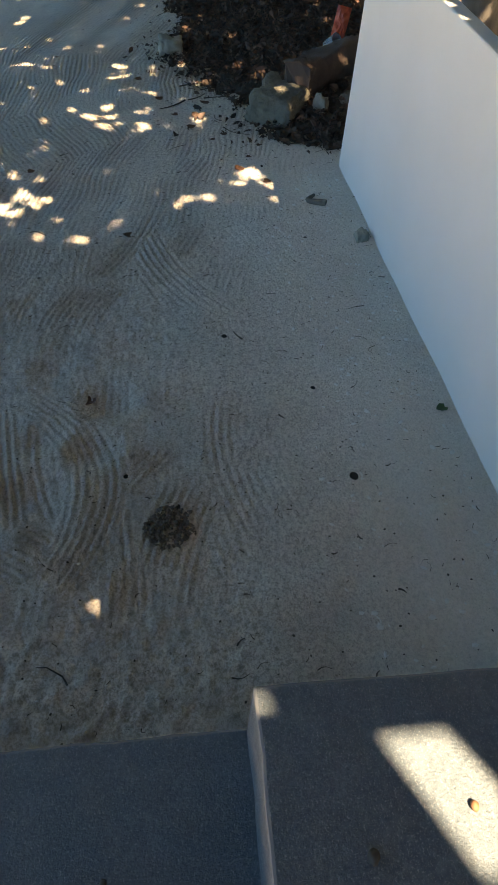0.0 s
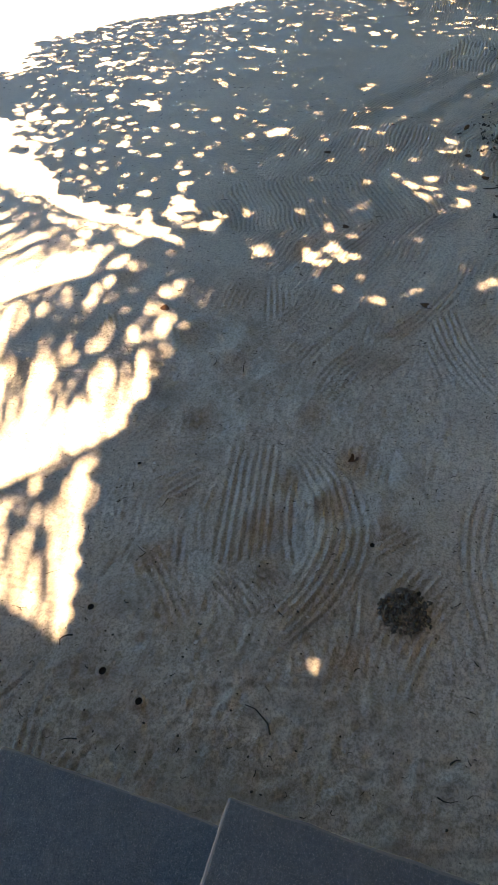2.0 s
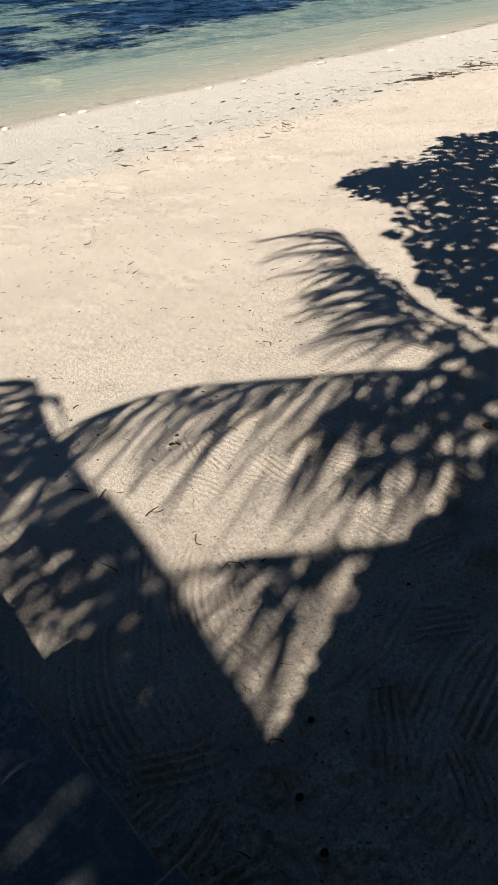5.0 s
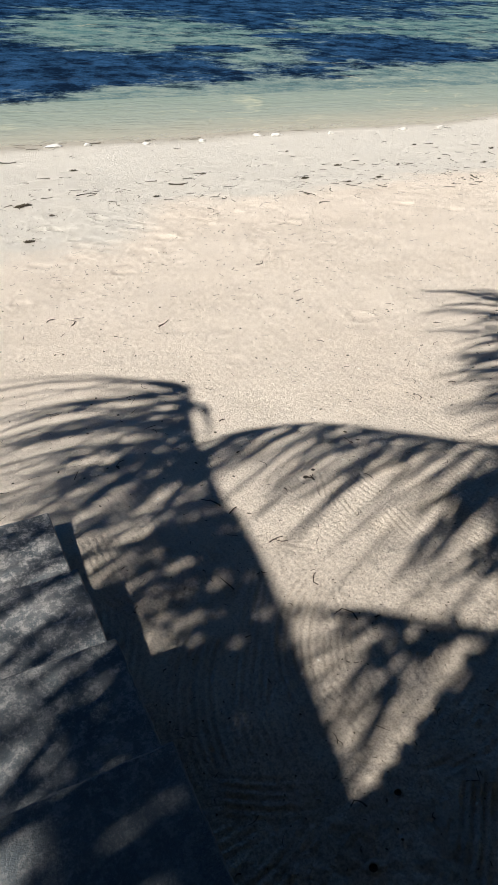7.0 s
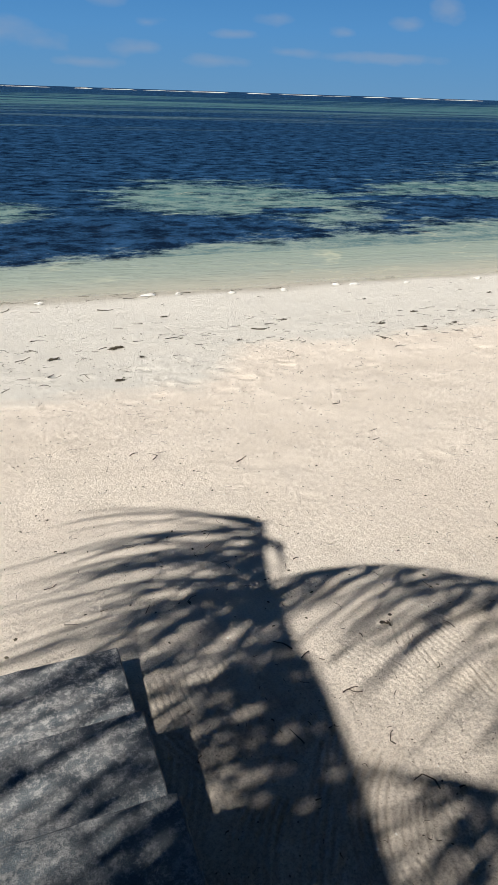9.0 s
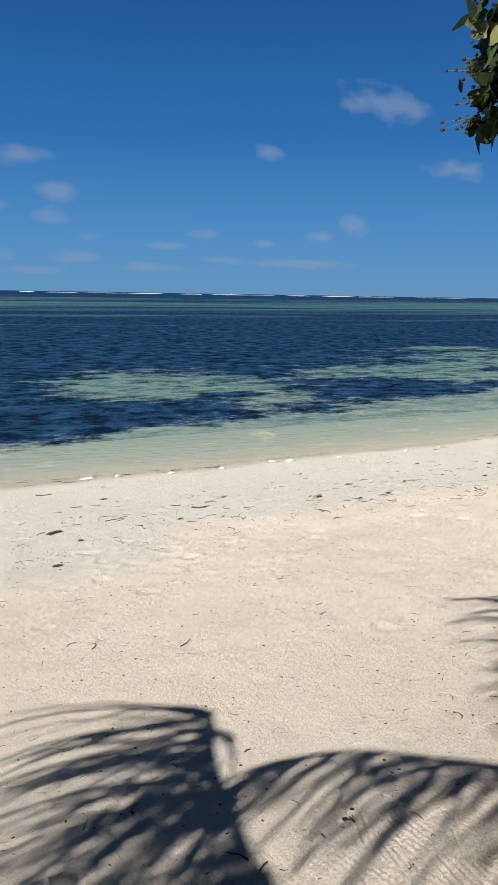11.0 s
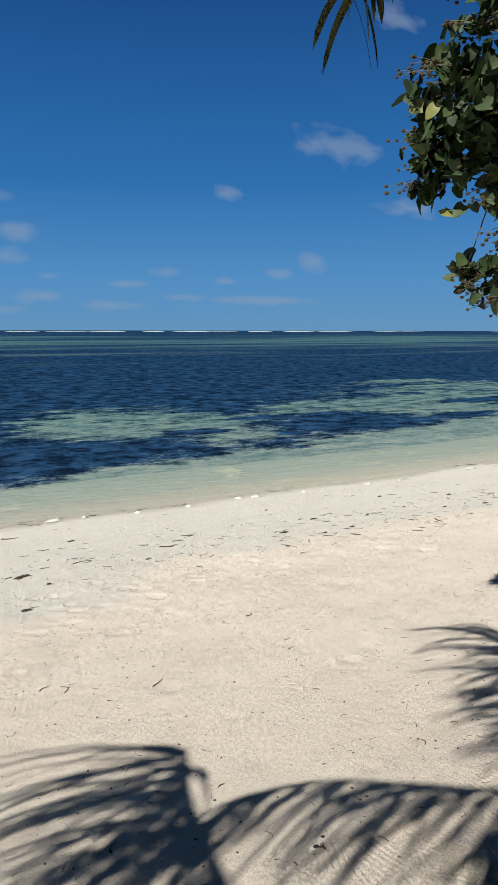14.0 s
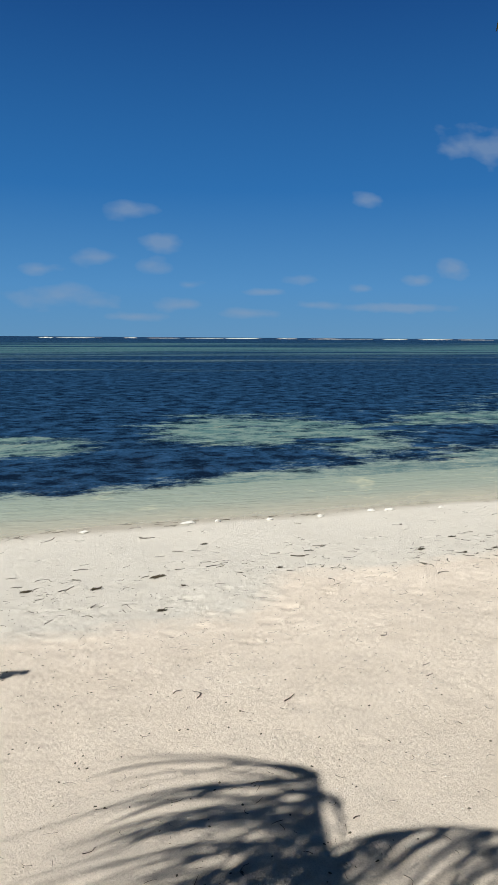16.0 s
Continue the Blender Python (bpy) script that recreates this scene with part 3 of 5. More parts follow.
def frond(tree, pts, lens, count, lean=(0, 0, 0), tip_lean=None, hang=0.8, bare=0.1, ragged=0.0, spread=0.28, width=0.0185, clump=3, seed=1):
    """A palm frond along pts from base to tip. Its leaflets hang in loose bundles from both sides of the rachis;
    lens: their length at base and tip; lean: how the wind sets them there."""
    rnd = random.Random(seed)
    lean, tip_lean = Vector(lean), Vector(tip_lean or lean)
    line = smooth_line(pts, 28)
    rib = part("frond", tube(line, lambda f: 0.022 * (1 - f) + 0.005, 5), RACHIS, tree)
    verts, faces = [], []
    for s in (-1, 1):
        held = Vector((0, 0, 0))
        for k in range(count):
            if k % clump == 0:
                held = Vector((rnd.gauss(0, 0.2), rnd.gauss(0, 0.2), rnd.gauss(0, 0.12)))
                short = rnd.uniform(0.8, 1.1)
            if rnd.random() < ragged:
                continue
            f = min(0.999, bare + (1 - bare) * (k + rnd.random()) / count)
            i = min(int(f * 28), 27)
            q = line[i].lerp(line[i + 1], f * 28 - i)
            way = (line[i + 1] - line[i]).normalized()
            out = way.cross(Vector((0, 0, 1))).normalized()
            ln = (lens[0] + (lens[1] - lens[0]) * f) * short * rnd.uniform(0.85, 1.1)
            d0 = (out * s * spread + way * (0.25 + 0.4 * f * f) + Vector((0, 0, -0.35)) + lean.lerp(tip_lean, f) * rnd.uniform(0.75, 1.2) + held).normalized()
            wid = width * rnd.uniform(0.75, 1.25)
            cur, n0, steps = q.copy(), len(verts), 5
            twist = rnd.uniform(-0.8, 0.8)
            for j in range(steps + 1):
                g = j / steps
                d = (d0 * (1 - hang * g) + Vector((rnd.uniform(-.04, .04), rnd.uniform(-.04, .04), -1)) * hang * (0.35 + g)).normalized()
                w = wid * (0.7 + 0.6 * math.sin(math.pi * min(1, 0.25 + 0.7 * g))) * (1 if j < steps else 0.1)
                side = d.cross(Vector((0.35, -0.9, 0.1))).normalized()
                flat = side * math.cos(twist) + d.cross(side) * math.sin(twist)
                verts += [cur - flat * w, cur + flat * w]
                cur = cur + d * ln / steps
            faces += [(n0 + 2 * j, n0 + 2 * j + 1, n0 + 2 * j + 3, n0 + 2 * j + 2) for j in range(steps)]
    me = bpy.data.meshes.new("foliage")
    me.from_pydata([tuple(v) for v in verts], [], faces)
    me.materials.append(PALM_LEAF)
    ob = tagged(new("foliage", me), kind="stuff")
    ob.parent = rib
    return rib


def palm(foot, top, label):
    tree = tagged(new("palm_tree"), label, "palm", "coconut palms")
    line = smooth_line([foot, Vector(foot).lerp(top, 0.5) + Vector((0.12, -0.1, 0)), top], 40)
    bm = tube(line, lambda f: 0.17 - 0.06 * f + 0.006 * math.sin(f * 190) + (0.07 * max(0, 1 - f * 9)), 12)
    part("trunk", bm, PALM_BARK, tree, "ringed grey palm trunk")
    return tree


def spine(*points):
    return [up_sun(*p) for p in points]


crown_a = up_sun(2.75, 0.9, 6.0)
palm_a = palm((-1.95, -2.0, 0.4), crown_a, "coconut palm with arching fronds leaning over the steps")
frond(palm_a, [crown_a] + spine((3.1, 1.8, 6.0), (3.15, 2.4, 6.0), (3.3, 2.78, 5.95), (3.63, 3.2, 5.9), (3.93, 3.57, 5.85), (4.23, 3.96, 5.8), (4.56, 4.43, 5.75)),
      (1.0, 1.35), 74, (-0.15, 0.0, 0), (-0.28, 0.7, 0.1), 0.78, 0.3, 0.2, 0.3, 0.010, 3, 3)
frond(palm_a, [crown_a] + spine((3.1, 1.9, 5.9), (3.3, 2.6, 5.85), (3.6, 3.1, 5.8), (3.85, 3.45, 5.75), (4.0, 3.7, 5.7)), (1.1, 0.9), 80, (-0.1, -0.1, 0), (-0.1, 0.0, 0), 0.8, 0.4, 0.1, 0.4, 0.013, 3, 4)
frond(palm_a, [crown_a] + spine((3.0, 1.7, 5.9), (2.9, 2.25, 5.8), (2.65, 2.55, 5.6), (2.43, 2.74, 5.5), (2.13, 3.03, 5.3), (1.79, 3.3, 5.0), (1.36, 3.43, 4.8), (1.02, 3.36, 4.6)),
      (2.0, 0.62), 140, (-0.05, -0.2, 0), (0.0, -0.15, 0), 0.8, 0.12, 0.1, 0.3, 0.0125, 3, 5)
frond(palm_a, [crown_a] + spine((3.1, 1.7, 6.0), (3.2, 2.1, 5.9), (3.3, 2.35, 5.8), (3.45, 2.5, 5.7)), (0.5, 0.4), 36, (0, 0.1, 0), None, 0.75, 0.2, 0.1, 0.3, 0.02, 3, 6)
frond(palm_a, [crown_a] + spine((2.3, 1.1, 5.8), (1.9, 1.3, 5.5), (1.6, 1.47, 5.3), (1.3, 1.67, 5.1), (1.15, 1.84, 5.0)),
      (0.85, 0.75), 62, (0.05, -0.5, 0), (0.1, -0.35, 0), 0.7, 0.3, 0.1, 0.45, 0.015, 2, 7)
frond(palm_a, [crown_a] + spine((2.3, 1.15, 5.85), (1.9, 1.35, 5.5), (1.55, 1.52, 5.3), (1.2, 1.8, 5.0), (0.93, 1.99, 4.9), (0.73, 2.12, 4.85)),
      (0.4, 0.12), 16, (0, -0.2, 0), None, 0.7, 0.4, 0.2, 0.2, 0.014, 3, 8)
frond(palm_a, [crown_a] + spine((2.9, 1.5, 5.6), (3.3, 2.0, 5.0), (3.6, 2.75, 4.4), (3.93, 3.42, 4.1)) + [Vector((1.42, 2.8, 3.95))], (0.38, 0.28), 60, (0, 0, 0), None, 0.85, 0.1, 0.1, 0.55, 0.011, 2, 9)
frond(palm_a, [crown_a] + spine((2.75, 1.4, 5.9), (2.65, 1.9, 5.7), (2.5, 2.2, 5.5), (2.3, 2.4, 5.3)), (0.9, 0.7), 54, (0, -0.1, 0), None, 0.8, 0.1, 0.05, 0.35, 0.021, 3, 10)
frond(palm_a, [crown_a] + spine((2.5, 1.1, 5.8), (2.35, 1.5, 5.5), (2.2, 1.8, 5.3), (2.0, 1.98, 5.1)), (0.8, 0.5), 50, (0.05, -0.2, 0), None, 0.8, 0.1, 0.05, 0.35, 0.021, 3, 11)
frond(palm_a, [crown_a] + spine((2.9, 1.5, 5.9), (2.95, 1.9, 5.8), (2.9, 2.2, 5.6), (2.8, 2.4, 5.4)), (0.8, 0.6), 54, (0, 0, 0), None, 0.8, 0.1, 0.05, 0.4, 0.021, 3, 12)
frond(palm_a, [crown_a] + spine((2.3, 0.9, 6.1), (1.9, 1.1, 6.0), (1.65, 1.3, 5.6), (1.5, 1.36, 5.3)), (0.7, 0.4), 44, (0, -0.2, 0), None, 0.85, 0.1, 0.05, 0.4, 0.02, 3, 13)
frond(palm_a, [crown_a] + spine((2.3, 0.9, 6.1), (1.7, 1.0, 6.0), (1.2, 0.95, 5.6), (0.8, 0.8, 5.2)), (0.7, 0.5), 44, seed=14)
frond(palm_a, [crown_a] + spine((3.3, 0.4, 6.0), (3.9, 0.1, 5.8), (4.3, -0.3, 5.3)), (0.9, 0.7), 44, seed=15)
frond(palm_a, [crown_a] + spine((2.9, 0.2, 6.1), (3.0, -0.6, 6.0), (2.9, -1.3, 5.6)), (0.9, 0.7), 44, seed=16)
frond(palm_a, [crown_a] + spine((3.1, 1.6, 5.9), (3.3, 1.95, 5.7), (3.4, 2.1, 5.5), (3.3, 2.2, 5.2)), (0.7, 0.5), 50, seed=17)

crown_b = up_sun(0.1, -0.3, 6.2)
palm_b = palm((-4.7, -2.9, 0.4), crown_b, "coconut palm with drooping fronds beside the unseen house")
frond(palm_b, [crown_b] + spine((0.52, 1.1, 5.9), (0.77, 2.2, 5.75), (0.92, 3.1, 5.6), (1.03, 3.6, 5.55), (1.23, 4.12, 5.5)), (1.1, 1.8), 150, (-0.3, -0.5, 0), (-0.45, 0.12, 0.1), 0.85, 0.1, 0.15, 0.25, 0.0115, 3, 21)
frond(palm_b, [crown_b] + spine((0.50, 1.0, 6.0), (0.75, 2.1, 5.8), (0.88, 2.9, 5.6), (1.0, 3.5, 5.5), (1.18, 4.0, 5.45)), (1.0, 1.6), 105, (-0.25, -0.65, 0), (-0.3, -0.6, 0), 0.85, 0.1, 0.15, 0.25, 0.012, 3, 22)
frond(palm_b, [crown_b] + spine((0.3, 0.5, 5.9), (0.42, 0.9, 5.7), (0.47, 1.3, 5.5), (0.46, 1.6, 5.3), (0.36, 1.9, 5.1)), (0.55, 0.45), 60, (-0.1, 0, 0), None, 0.8, 0.1, 0.05, 0.4, 0.02, 3, 29)
frond(palm_b, [crown_b] + spine((0.45, 0.9, 5.9), (0.66, 1.6, 5.6), (0.82, 2.3, 5.3), (0.9, 2.75, 5.1)), (0.8, 0.8), 50, (-0.35, 0.05, 0), None, 0.8, 0.1, 0.05, 0.2, 0.02, 4, 23)
frond(palm_b, [crown_b] + spine((0.40, 0.8, 5.9), (0.56, 1.4, 5.6), (0.66, 1.9, 5.3), (0.62, 2.2, 5.0)), (0.7, 0.7), 60, (-0.2, 0, 0), None, 0.8, 0.1, 0.05, 0.25, 0.02, 4, 24)
frond(palm_b, [crown_b] + spine((-0.3, 1.2, 5.9), (-0.6, 2.4, 5.5), (-0.9, 3.3, 5.0), (-1.5, 3.6, 4.6)), (0.9, 0.7), 34, ragged=0.35, seed=25)
frond(palm_b, [crown_b] + spine((-0.0, 0.8, 5.9), (0.1, 1.5, 5.6), (-0.1, 2.3, 5.2), (-0.6, 2.6, 4.9)), (0.6, 0.5), 34, ragged=0.6, width=0.014, seed=26)
frond(palm_b, [crown_b] + spine((-0.1, 0.3, 5.9), (-0.3, 0.8, 5.6), (-0.6, 1.2, 5.2), (-1.0, 1.2, 4.9)), (0.7, 0.5), 40, ragged=0.4, seed=27)
frond(palm_b, [crown_b] + spine((-0.8, 1.6, 6.0), (-1.2, 3.6, 5.9), (-1.1, 5.6, 5.6), (-0.8, 6.65, 5.3), (-0.5, 6.75, 5.2)), (0.4, 0.3), 50, seed=28)

# ---- unseen house, added to shade the steps ----
PLANK = plain_material("weathered_wood", (0.16, 0.11, 0.07), (0.26, 0.19, 0.13), 0.7)


def house():
    h = tagged(new("shade_house"), "unseen white house, its deep palm-thatched roof added to shade the steps", "house")
    h.location = (-1, -5, 0.5)
    off = Matrix.Translation((1, 5, -0.5))

    def add(name, bm, mat, label=""):
        bm.transform(off)
        return part(name, bm, mat, h, label)

    add("wall", box_bm(-6.5, 5.5, -6.2, -6.0, 0.3, 4.6), PLASTER)
    add("terrace", box_bm(-6.5, 1.6, -6.0, -1.12, 0.2, 1.325, 0.01), STAIR)
    for px in (-2.3, 0.0):
        add("post", box_bm(px - 0.06, px + 0.06, -1.8, -1.68, 1.32, 4.2, 0.01), PLANK)
    add("beam", box_bm(-2.45, 0.15, -1.83, -1.65, 4.18, 4.3, 0.01), PLANK)
    # bundles of thatch, with gaps cut for the sun patches below
    x = -2.46
    while x < 0.12:
        w = 0.035
        front = -0.27 + min(0.31, max(0.0, x + 2.3) * 0.38) + rng.uniform(-0.03, 0.03)
        spans = [(-6.0, front)]
        if -2.31 < x < -2.07:
            spans = [(-6.0, -1.305 + (x + 2.06) * 0.64), (-1.168 + (x + 2.06) * 0.52, front)]
        elif -2.06 < x < -1.98:
            spans = [(-6.0, -1.06), (-0.98, front)]
        for y0, y1 in spans:
            for ya, yb in ((y0, min(y1, -1.7)), (max(y0, -1.7), y1)):
                if yb - ya < 0.02:
                    continue
                bm = box_bm(x - 0.01, x + w + 0.01, ya - 0.02, yb, 0, 0.07, 0.012)
                for v in bm.verts:
                    v.co.z += 4.0 + 0.3 * max(0.0, -1.7 - v.co.y) + rng.uniform(-0.008, 0.008)
                add("thatch", bm, THATCH)
        x += w
    return h


house()

# ---- broadleaf tree ----
HEART = [(0, 0, 0), (-0.3, -0.12, 0.03), (-0.52, 0.2, 0.07), (-0.36, 0.62, 0.03), (0, 1, -0.14), (0.36, 0.62, 0.03), (0.52, 0.2, 0.07), (0.3, -0.12, 0.03), (0, 0.45, -0.05)]
HEART_F = [(0, 8, 2, 1), (8, 3, 2), (8, 4, 3), (8, 5, 4), (8, 6, 5), (0, 7, 6, 8)]


def fine_leaf(n=7):
    """A rounded heart-shaped leaf, folded a little along its midrib and drooping at the tip."""
    rib = [(0, f, 0.02 - 0.16 * f * f) for f in (i / n for i in range(n + 1))]
    verts, faces = list(rib), []
    for s in (-1, 1):
        n0 = len(verts)
        for i in range(n + 1):
            f = i / n
            w = 0.56 * math.sin(math.pi * min(1, 0.2 + 0.8 * f)) ** 0.75 * (1 - 0.35 * f) if i < n else 0.0
            verts.append((s * w, f - 0.14 * (1 - f) ** 2, 0.02 - 0.16 * f * f + 0.22 * w + 0.03 * math.sin(f * 9 + s)))
        faces += [(i, i + 1, n0 + i + 1, n0 + i)[::s] for i in range(n)]
    return verts, faces


LEAF, LEAF_F = fine_leaf()
EYE_SIDE = Vector((-0.4, 0.42, 2.6))


def leaf_pose(q, size, lean=0.9):
    r = Euler((rng.gauss(-0.3, lean), rng.gauss(0, lean), rng.uniform(0, 6.283)))
    return Matrix.LocRotScale(q, r, (size, size, size))


# gaps in the crown, by the sunny flecks that they leave on the sand: place and half length
FLECKS = [(4.45, 0.53, 0.17), (3.25, 0.91, 0.15), (2.65, 0.51, 0.12), (4.19, -0.13, 0.1), (4.01, -0.35, 0.09), (3.52, -0.36, 0.07), (3.36, -0.47, 0.08), (3.2, -0.3, 0.05), (3.0, -0.46, 0.09), (2.78, -0.26, 0.11), (2.89, -0.6, 0.07),
          (2.42, 0.12, 0.08), (2.75, 0.33, 0.07), (3.25, 2.21, 0.12), (3.67, 1.83, 0.14), (3.29, 1.34, 0.12), (3.3, 1.04, 0.1), (3.05, 1.64, 0.08), (3.85, 2.08, 0.1), (5.4, 1.84, 0.15), (3.15, 1.95, 0.06)]


def sunny(gx, gy):
    if gy > 2.4 or gx > 6:
        return False
    wob = 0.85 + 1.5 * noise.noise((gx * 10, gy * 16, 2.0))
    return wob > 0 and any(((gx - fx) * 0.8) ** 2 + (gy - fy) ** 2 < (fr * wob) ** 2 for fx, fy, fr in FLECKS)


def shore_tree():
    tree = tagged(new("broadleaf_tree"), "shore tree with glossy heart-shaped leaves and small green fruit", "tree")
    fork = Vector((4.6, -1.7, 2.4))
    trunk = smooth_line([(4.95, -2.35, 0.4), (4.85, -2.1, 1.3), fork], 14)
    part("trunk", tube(trunk, lambda f: 0.17 - 0.05 * f + 0.08 * max(0, 1 - 6 * f), 10), BARK, tree)
    ends = [(3.2, 3.6, 4.3), (2.0, 1.9, 4.9), (4.5, 2.8, 4.6), (6.2, 2.2, 4.5), (7.6, 1.6, 4.3), (5.4, 0.6, 5.2), (3.4, 0.6, 5.4), (8.5, -0.6, 4.4), (2.0, -0.7, 5.0)]
    for e in ends:
        e = Vector(e)
        mid = fork.lerp(e, 0.5) + Vector((rng.uniform(-.2, .2), rng.uniform(-.2, .2), 0.45))
        limb = part("limb", tube(smooth_line([fork - Vector((0, 0, 0.1)), mid, e], 14), lambda f: 0.075 * (1 - f) + 0.012, 7), BARK, tree)
        bm = bmesh.new()
        for _ in range(7):
            q = mid.lerp(e, rng.uniform(0.1, 1.0))
            tube(smooth_line([q, q + Vector((rng.uniform(-.5, .5), rng.uniform(-.5, .5), rng.uniform(-.2, .3))), q + Vector((rng.uniform(-.9, .9), rng.uniform(-.9, .9), rng.uniform(-.4, .3)))], 5), lambda f: 0.016 * (1 - f) + 0.004, 4, bm)
        tagged(part("twig_spray", bm, BARK, limb), kind="stuff")
    # the crown over the beach; its seaward side is open
    mats, tries = [], 0
    while len(mats) < 46000 and tries < 400000:
        tries += 1
        h = rng.uniform(3.5, 5.6)
        gx, gy = rng.uniform(2.6, 19.0), rng.uniform(-2.4, 7.2)
        edge = -0.1 + 0.5 * noise.noise((gx * 0.8, gy * 0.8, 2.0)) + 0.25 * noise.noise((gx * 2.5, gy * 2.5, 5.0))
        # shade line of the crown on the sand: seaward side, then the side towards the steps
        top = min(4.6 + (gx - 5.4) * 0.66, 6.25 - max(0, gx - 8.4) * 1.1) if gx < 10.3 else 4.15
        if gx > 12.8:
            top = min(7.8, 4.8 + (gx - 12.8) * 1.1)
        if gy > top + edge:
            continue
        if gx < 2.5 + 0.45 * min(1.0, max(0.0, gy + 0.2)) + min(1.0, max(0, gy - 1.0)) * 0.75 + min(1.0, max(0, gy - 2.2)) * 0.3 + max(0, gy - 3.2) * 0.85 + min(0.5, max(0, gy - 4.2)) * 0.8 + edge * 0.6 + 0.25 * noise.noise((gx * 5, gy * 5, 3.0)):
            continue
        if sunny(gx, gy):
            continue
        q = up_sun(gx, gy, h)
        rel = q - EYE_SIDE
        if rel.y > 0 and math.atan2(rel.x, rel.y) < radians(54) and rel.z < 0.62 * rel.xy.length:
            continue
        mats.append(leaf_pose(q, rng.uniform(0.09, 0.15) * (1.0 if gy > 3.2 else 1.12)))
    # thicker inner crown towards the wall, and sprays that meet the palm
    inner = 0
    while inner < 5000:
        h = rng.uniform(3.6, 5.6)
        if inner % 9 == 0:
            f = rng.random() * 0.5
            gx, gy = 2.95 + 0.62 * f + rng.gauss(0, 0.11), 1.0 + 1.45 * f + rng.gauss(0, 0.11)
        else:
            gx, gy = rng.uniform(3.5, 8.4), rng.uniform(-2.3, 2.0)
        q = up_sun(gx, gy, h)
        rel = q - EYE_SIDE
        inner += 1
        if sunny(gx, gy) or (rel.y > 0 and math.atan2(rel.x, rel.y) < radians(54) and rel.z < 0.62 * rel.xy.length):
            continue
        mats.append(leaf_pose(q, rng.uniform(0.08, 0.14)))
    ob = new("crown", strewn("crown", HEART, HEART_F, mats, TREE_LEAF))
    ob.parent = tree
    # the drooping outer boughs, with clusters of leaves and small fruit on stalks
    boughs = [((3.17, 3.5, 4.6), 0.30, 75), ((2.98, 3.76, 4.28), 0.16, 34), ((3.16, 3.65, 4.12), 0.22, 70), ((3.06, 3.82, 3.93), 0.17, 50), ((3.36, 3.5, 4.0), 0.25, 70),
              ((3.08, 3.92, 3.66), 0.13, 30), ((3.28, 3.7, 3.8), 0.2, 45), ((3.42, 3.6, 3.55), 0.15, 26), ((3.56, 3.55, 3.3), 0.15, 26),
              ((3.44, 3.68, 3.0), 0.14, 26), ((3.52, 3.62, 2.84), 0.1, 13), ((3.66, 3.5, 3.1), 0.18, 30), ((3.58, 3.57, 2.66), 0.06, 5), ((3.3, 3.86, 3.06), 0.09, 14), ((3.0, 3.98, 3.76), 0.1, 16), ((2.94, 3.9, 4.1), 0.1, 14), ((3.7, 3.4, 3.7), 0.3, 60), ((3.9, 3.2, 3.3), 0.3, 60)]
    mats, yellow = [], []
    for c, r, n in boughs:
        for _ in range(int(n * 1.8)):
            q = Vector(c) + Vector((rng.gauss(-0.1, 0.62), rng.gauss(0, 0.55), rng.gauss(0, 0.62))) * r
            (yellow if rng.random() < 0.055 else mats).append(leaf_pose(q, rng.uniform(0.06, 0.125), 1.0))
    ob = new("bough_foliage", strewn("bough_foliage", LEAF, LEAF_F, mats, TREE_LEAF, True))
    ob.parent = tree
    ob = new("bough_foliage", strewn("yellow_leaves", LEAF, LEAF_F, yellow, YELLOW_LEAF, True))
    ob.parent = tree
    tagged(ob, "yellowing leaves")
    bm = bmesh.new()
    tip = Vector((3.2, 3.6, 4.3))
    for c, r, n in boughs:
        c = Vector(c)
        tube(smooth_line([tip + Vector((0.3, -0.4, 0.3)), tip.lerp(c, 0.5) + Vector((0.12, -0.1, 0.05)), c], 8), lambda f: 0.010 * (1 - f) + 0.004, 4, bm)
        for _ in range(5):
            tube([c, c + Vector((rng.uniform(-1, 1), rng.uniform(-1, 1), rng.uniform(-1, .6))) * r], lambda f: 0.004, 3, bm)
    part("bough", bm, BARK, tree)
    # fruit stalks on the seaward side
    stalks, fruit = bmesh.new(), bmesh.new()
    for c, r, n in boughs[:12]:
        for _ in range(13):
            a = Vector(c) + Vector((rng.uniform(-.8, .1), rng.uniform(-.1, .5), rng.uniform(-.6, .6))) * r
            e = a + Vector((rng.uniform(-.26, -.06), rng.uniform(0.0, .18), rng.uniform(-.09, .03)))
            tube([a, a.lerp(e, 0.5) + Vector((0, 0, 0.008)), e], lambda f: 0.0022, 3, stalks)
            for g in (0.45, 0.7, 1.0):
                if rng.random() < 0.3 and g < 1:
                    continue
                side = a.lerp(e, g) + (Vector((rng.uniform(-.03, .01), rng.uniform(-.02, .02), rng.uniform(-.03, .03))) if g < 1 else Vector((0, 0, 0)))
                if g < 1:
                    tube([a.lerp(e, g - 0.1), side], lambda f: 0.0018, 3, stalks)
                bmesh.ops.create_icosphere(fruit, subdivisions=1, radius=rng.uniform(0.009, 0.0155), matrix=Matrix.LocRotScale(side, None, (1.25, 1, 0.95)))
    tagged(part("fruit_stalk", stalks, BARK, tree), kind="stuff")
    tagged(part("fruit_spray", fruit, plain_material("green_fruit", (0.03, 0.027, 0.014), (0.12, 0.085, 0.034), 0.5, 18.0), tree, "small green-brown fruit"), kind="stuff")
    return tree


shore_tree()

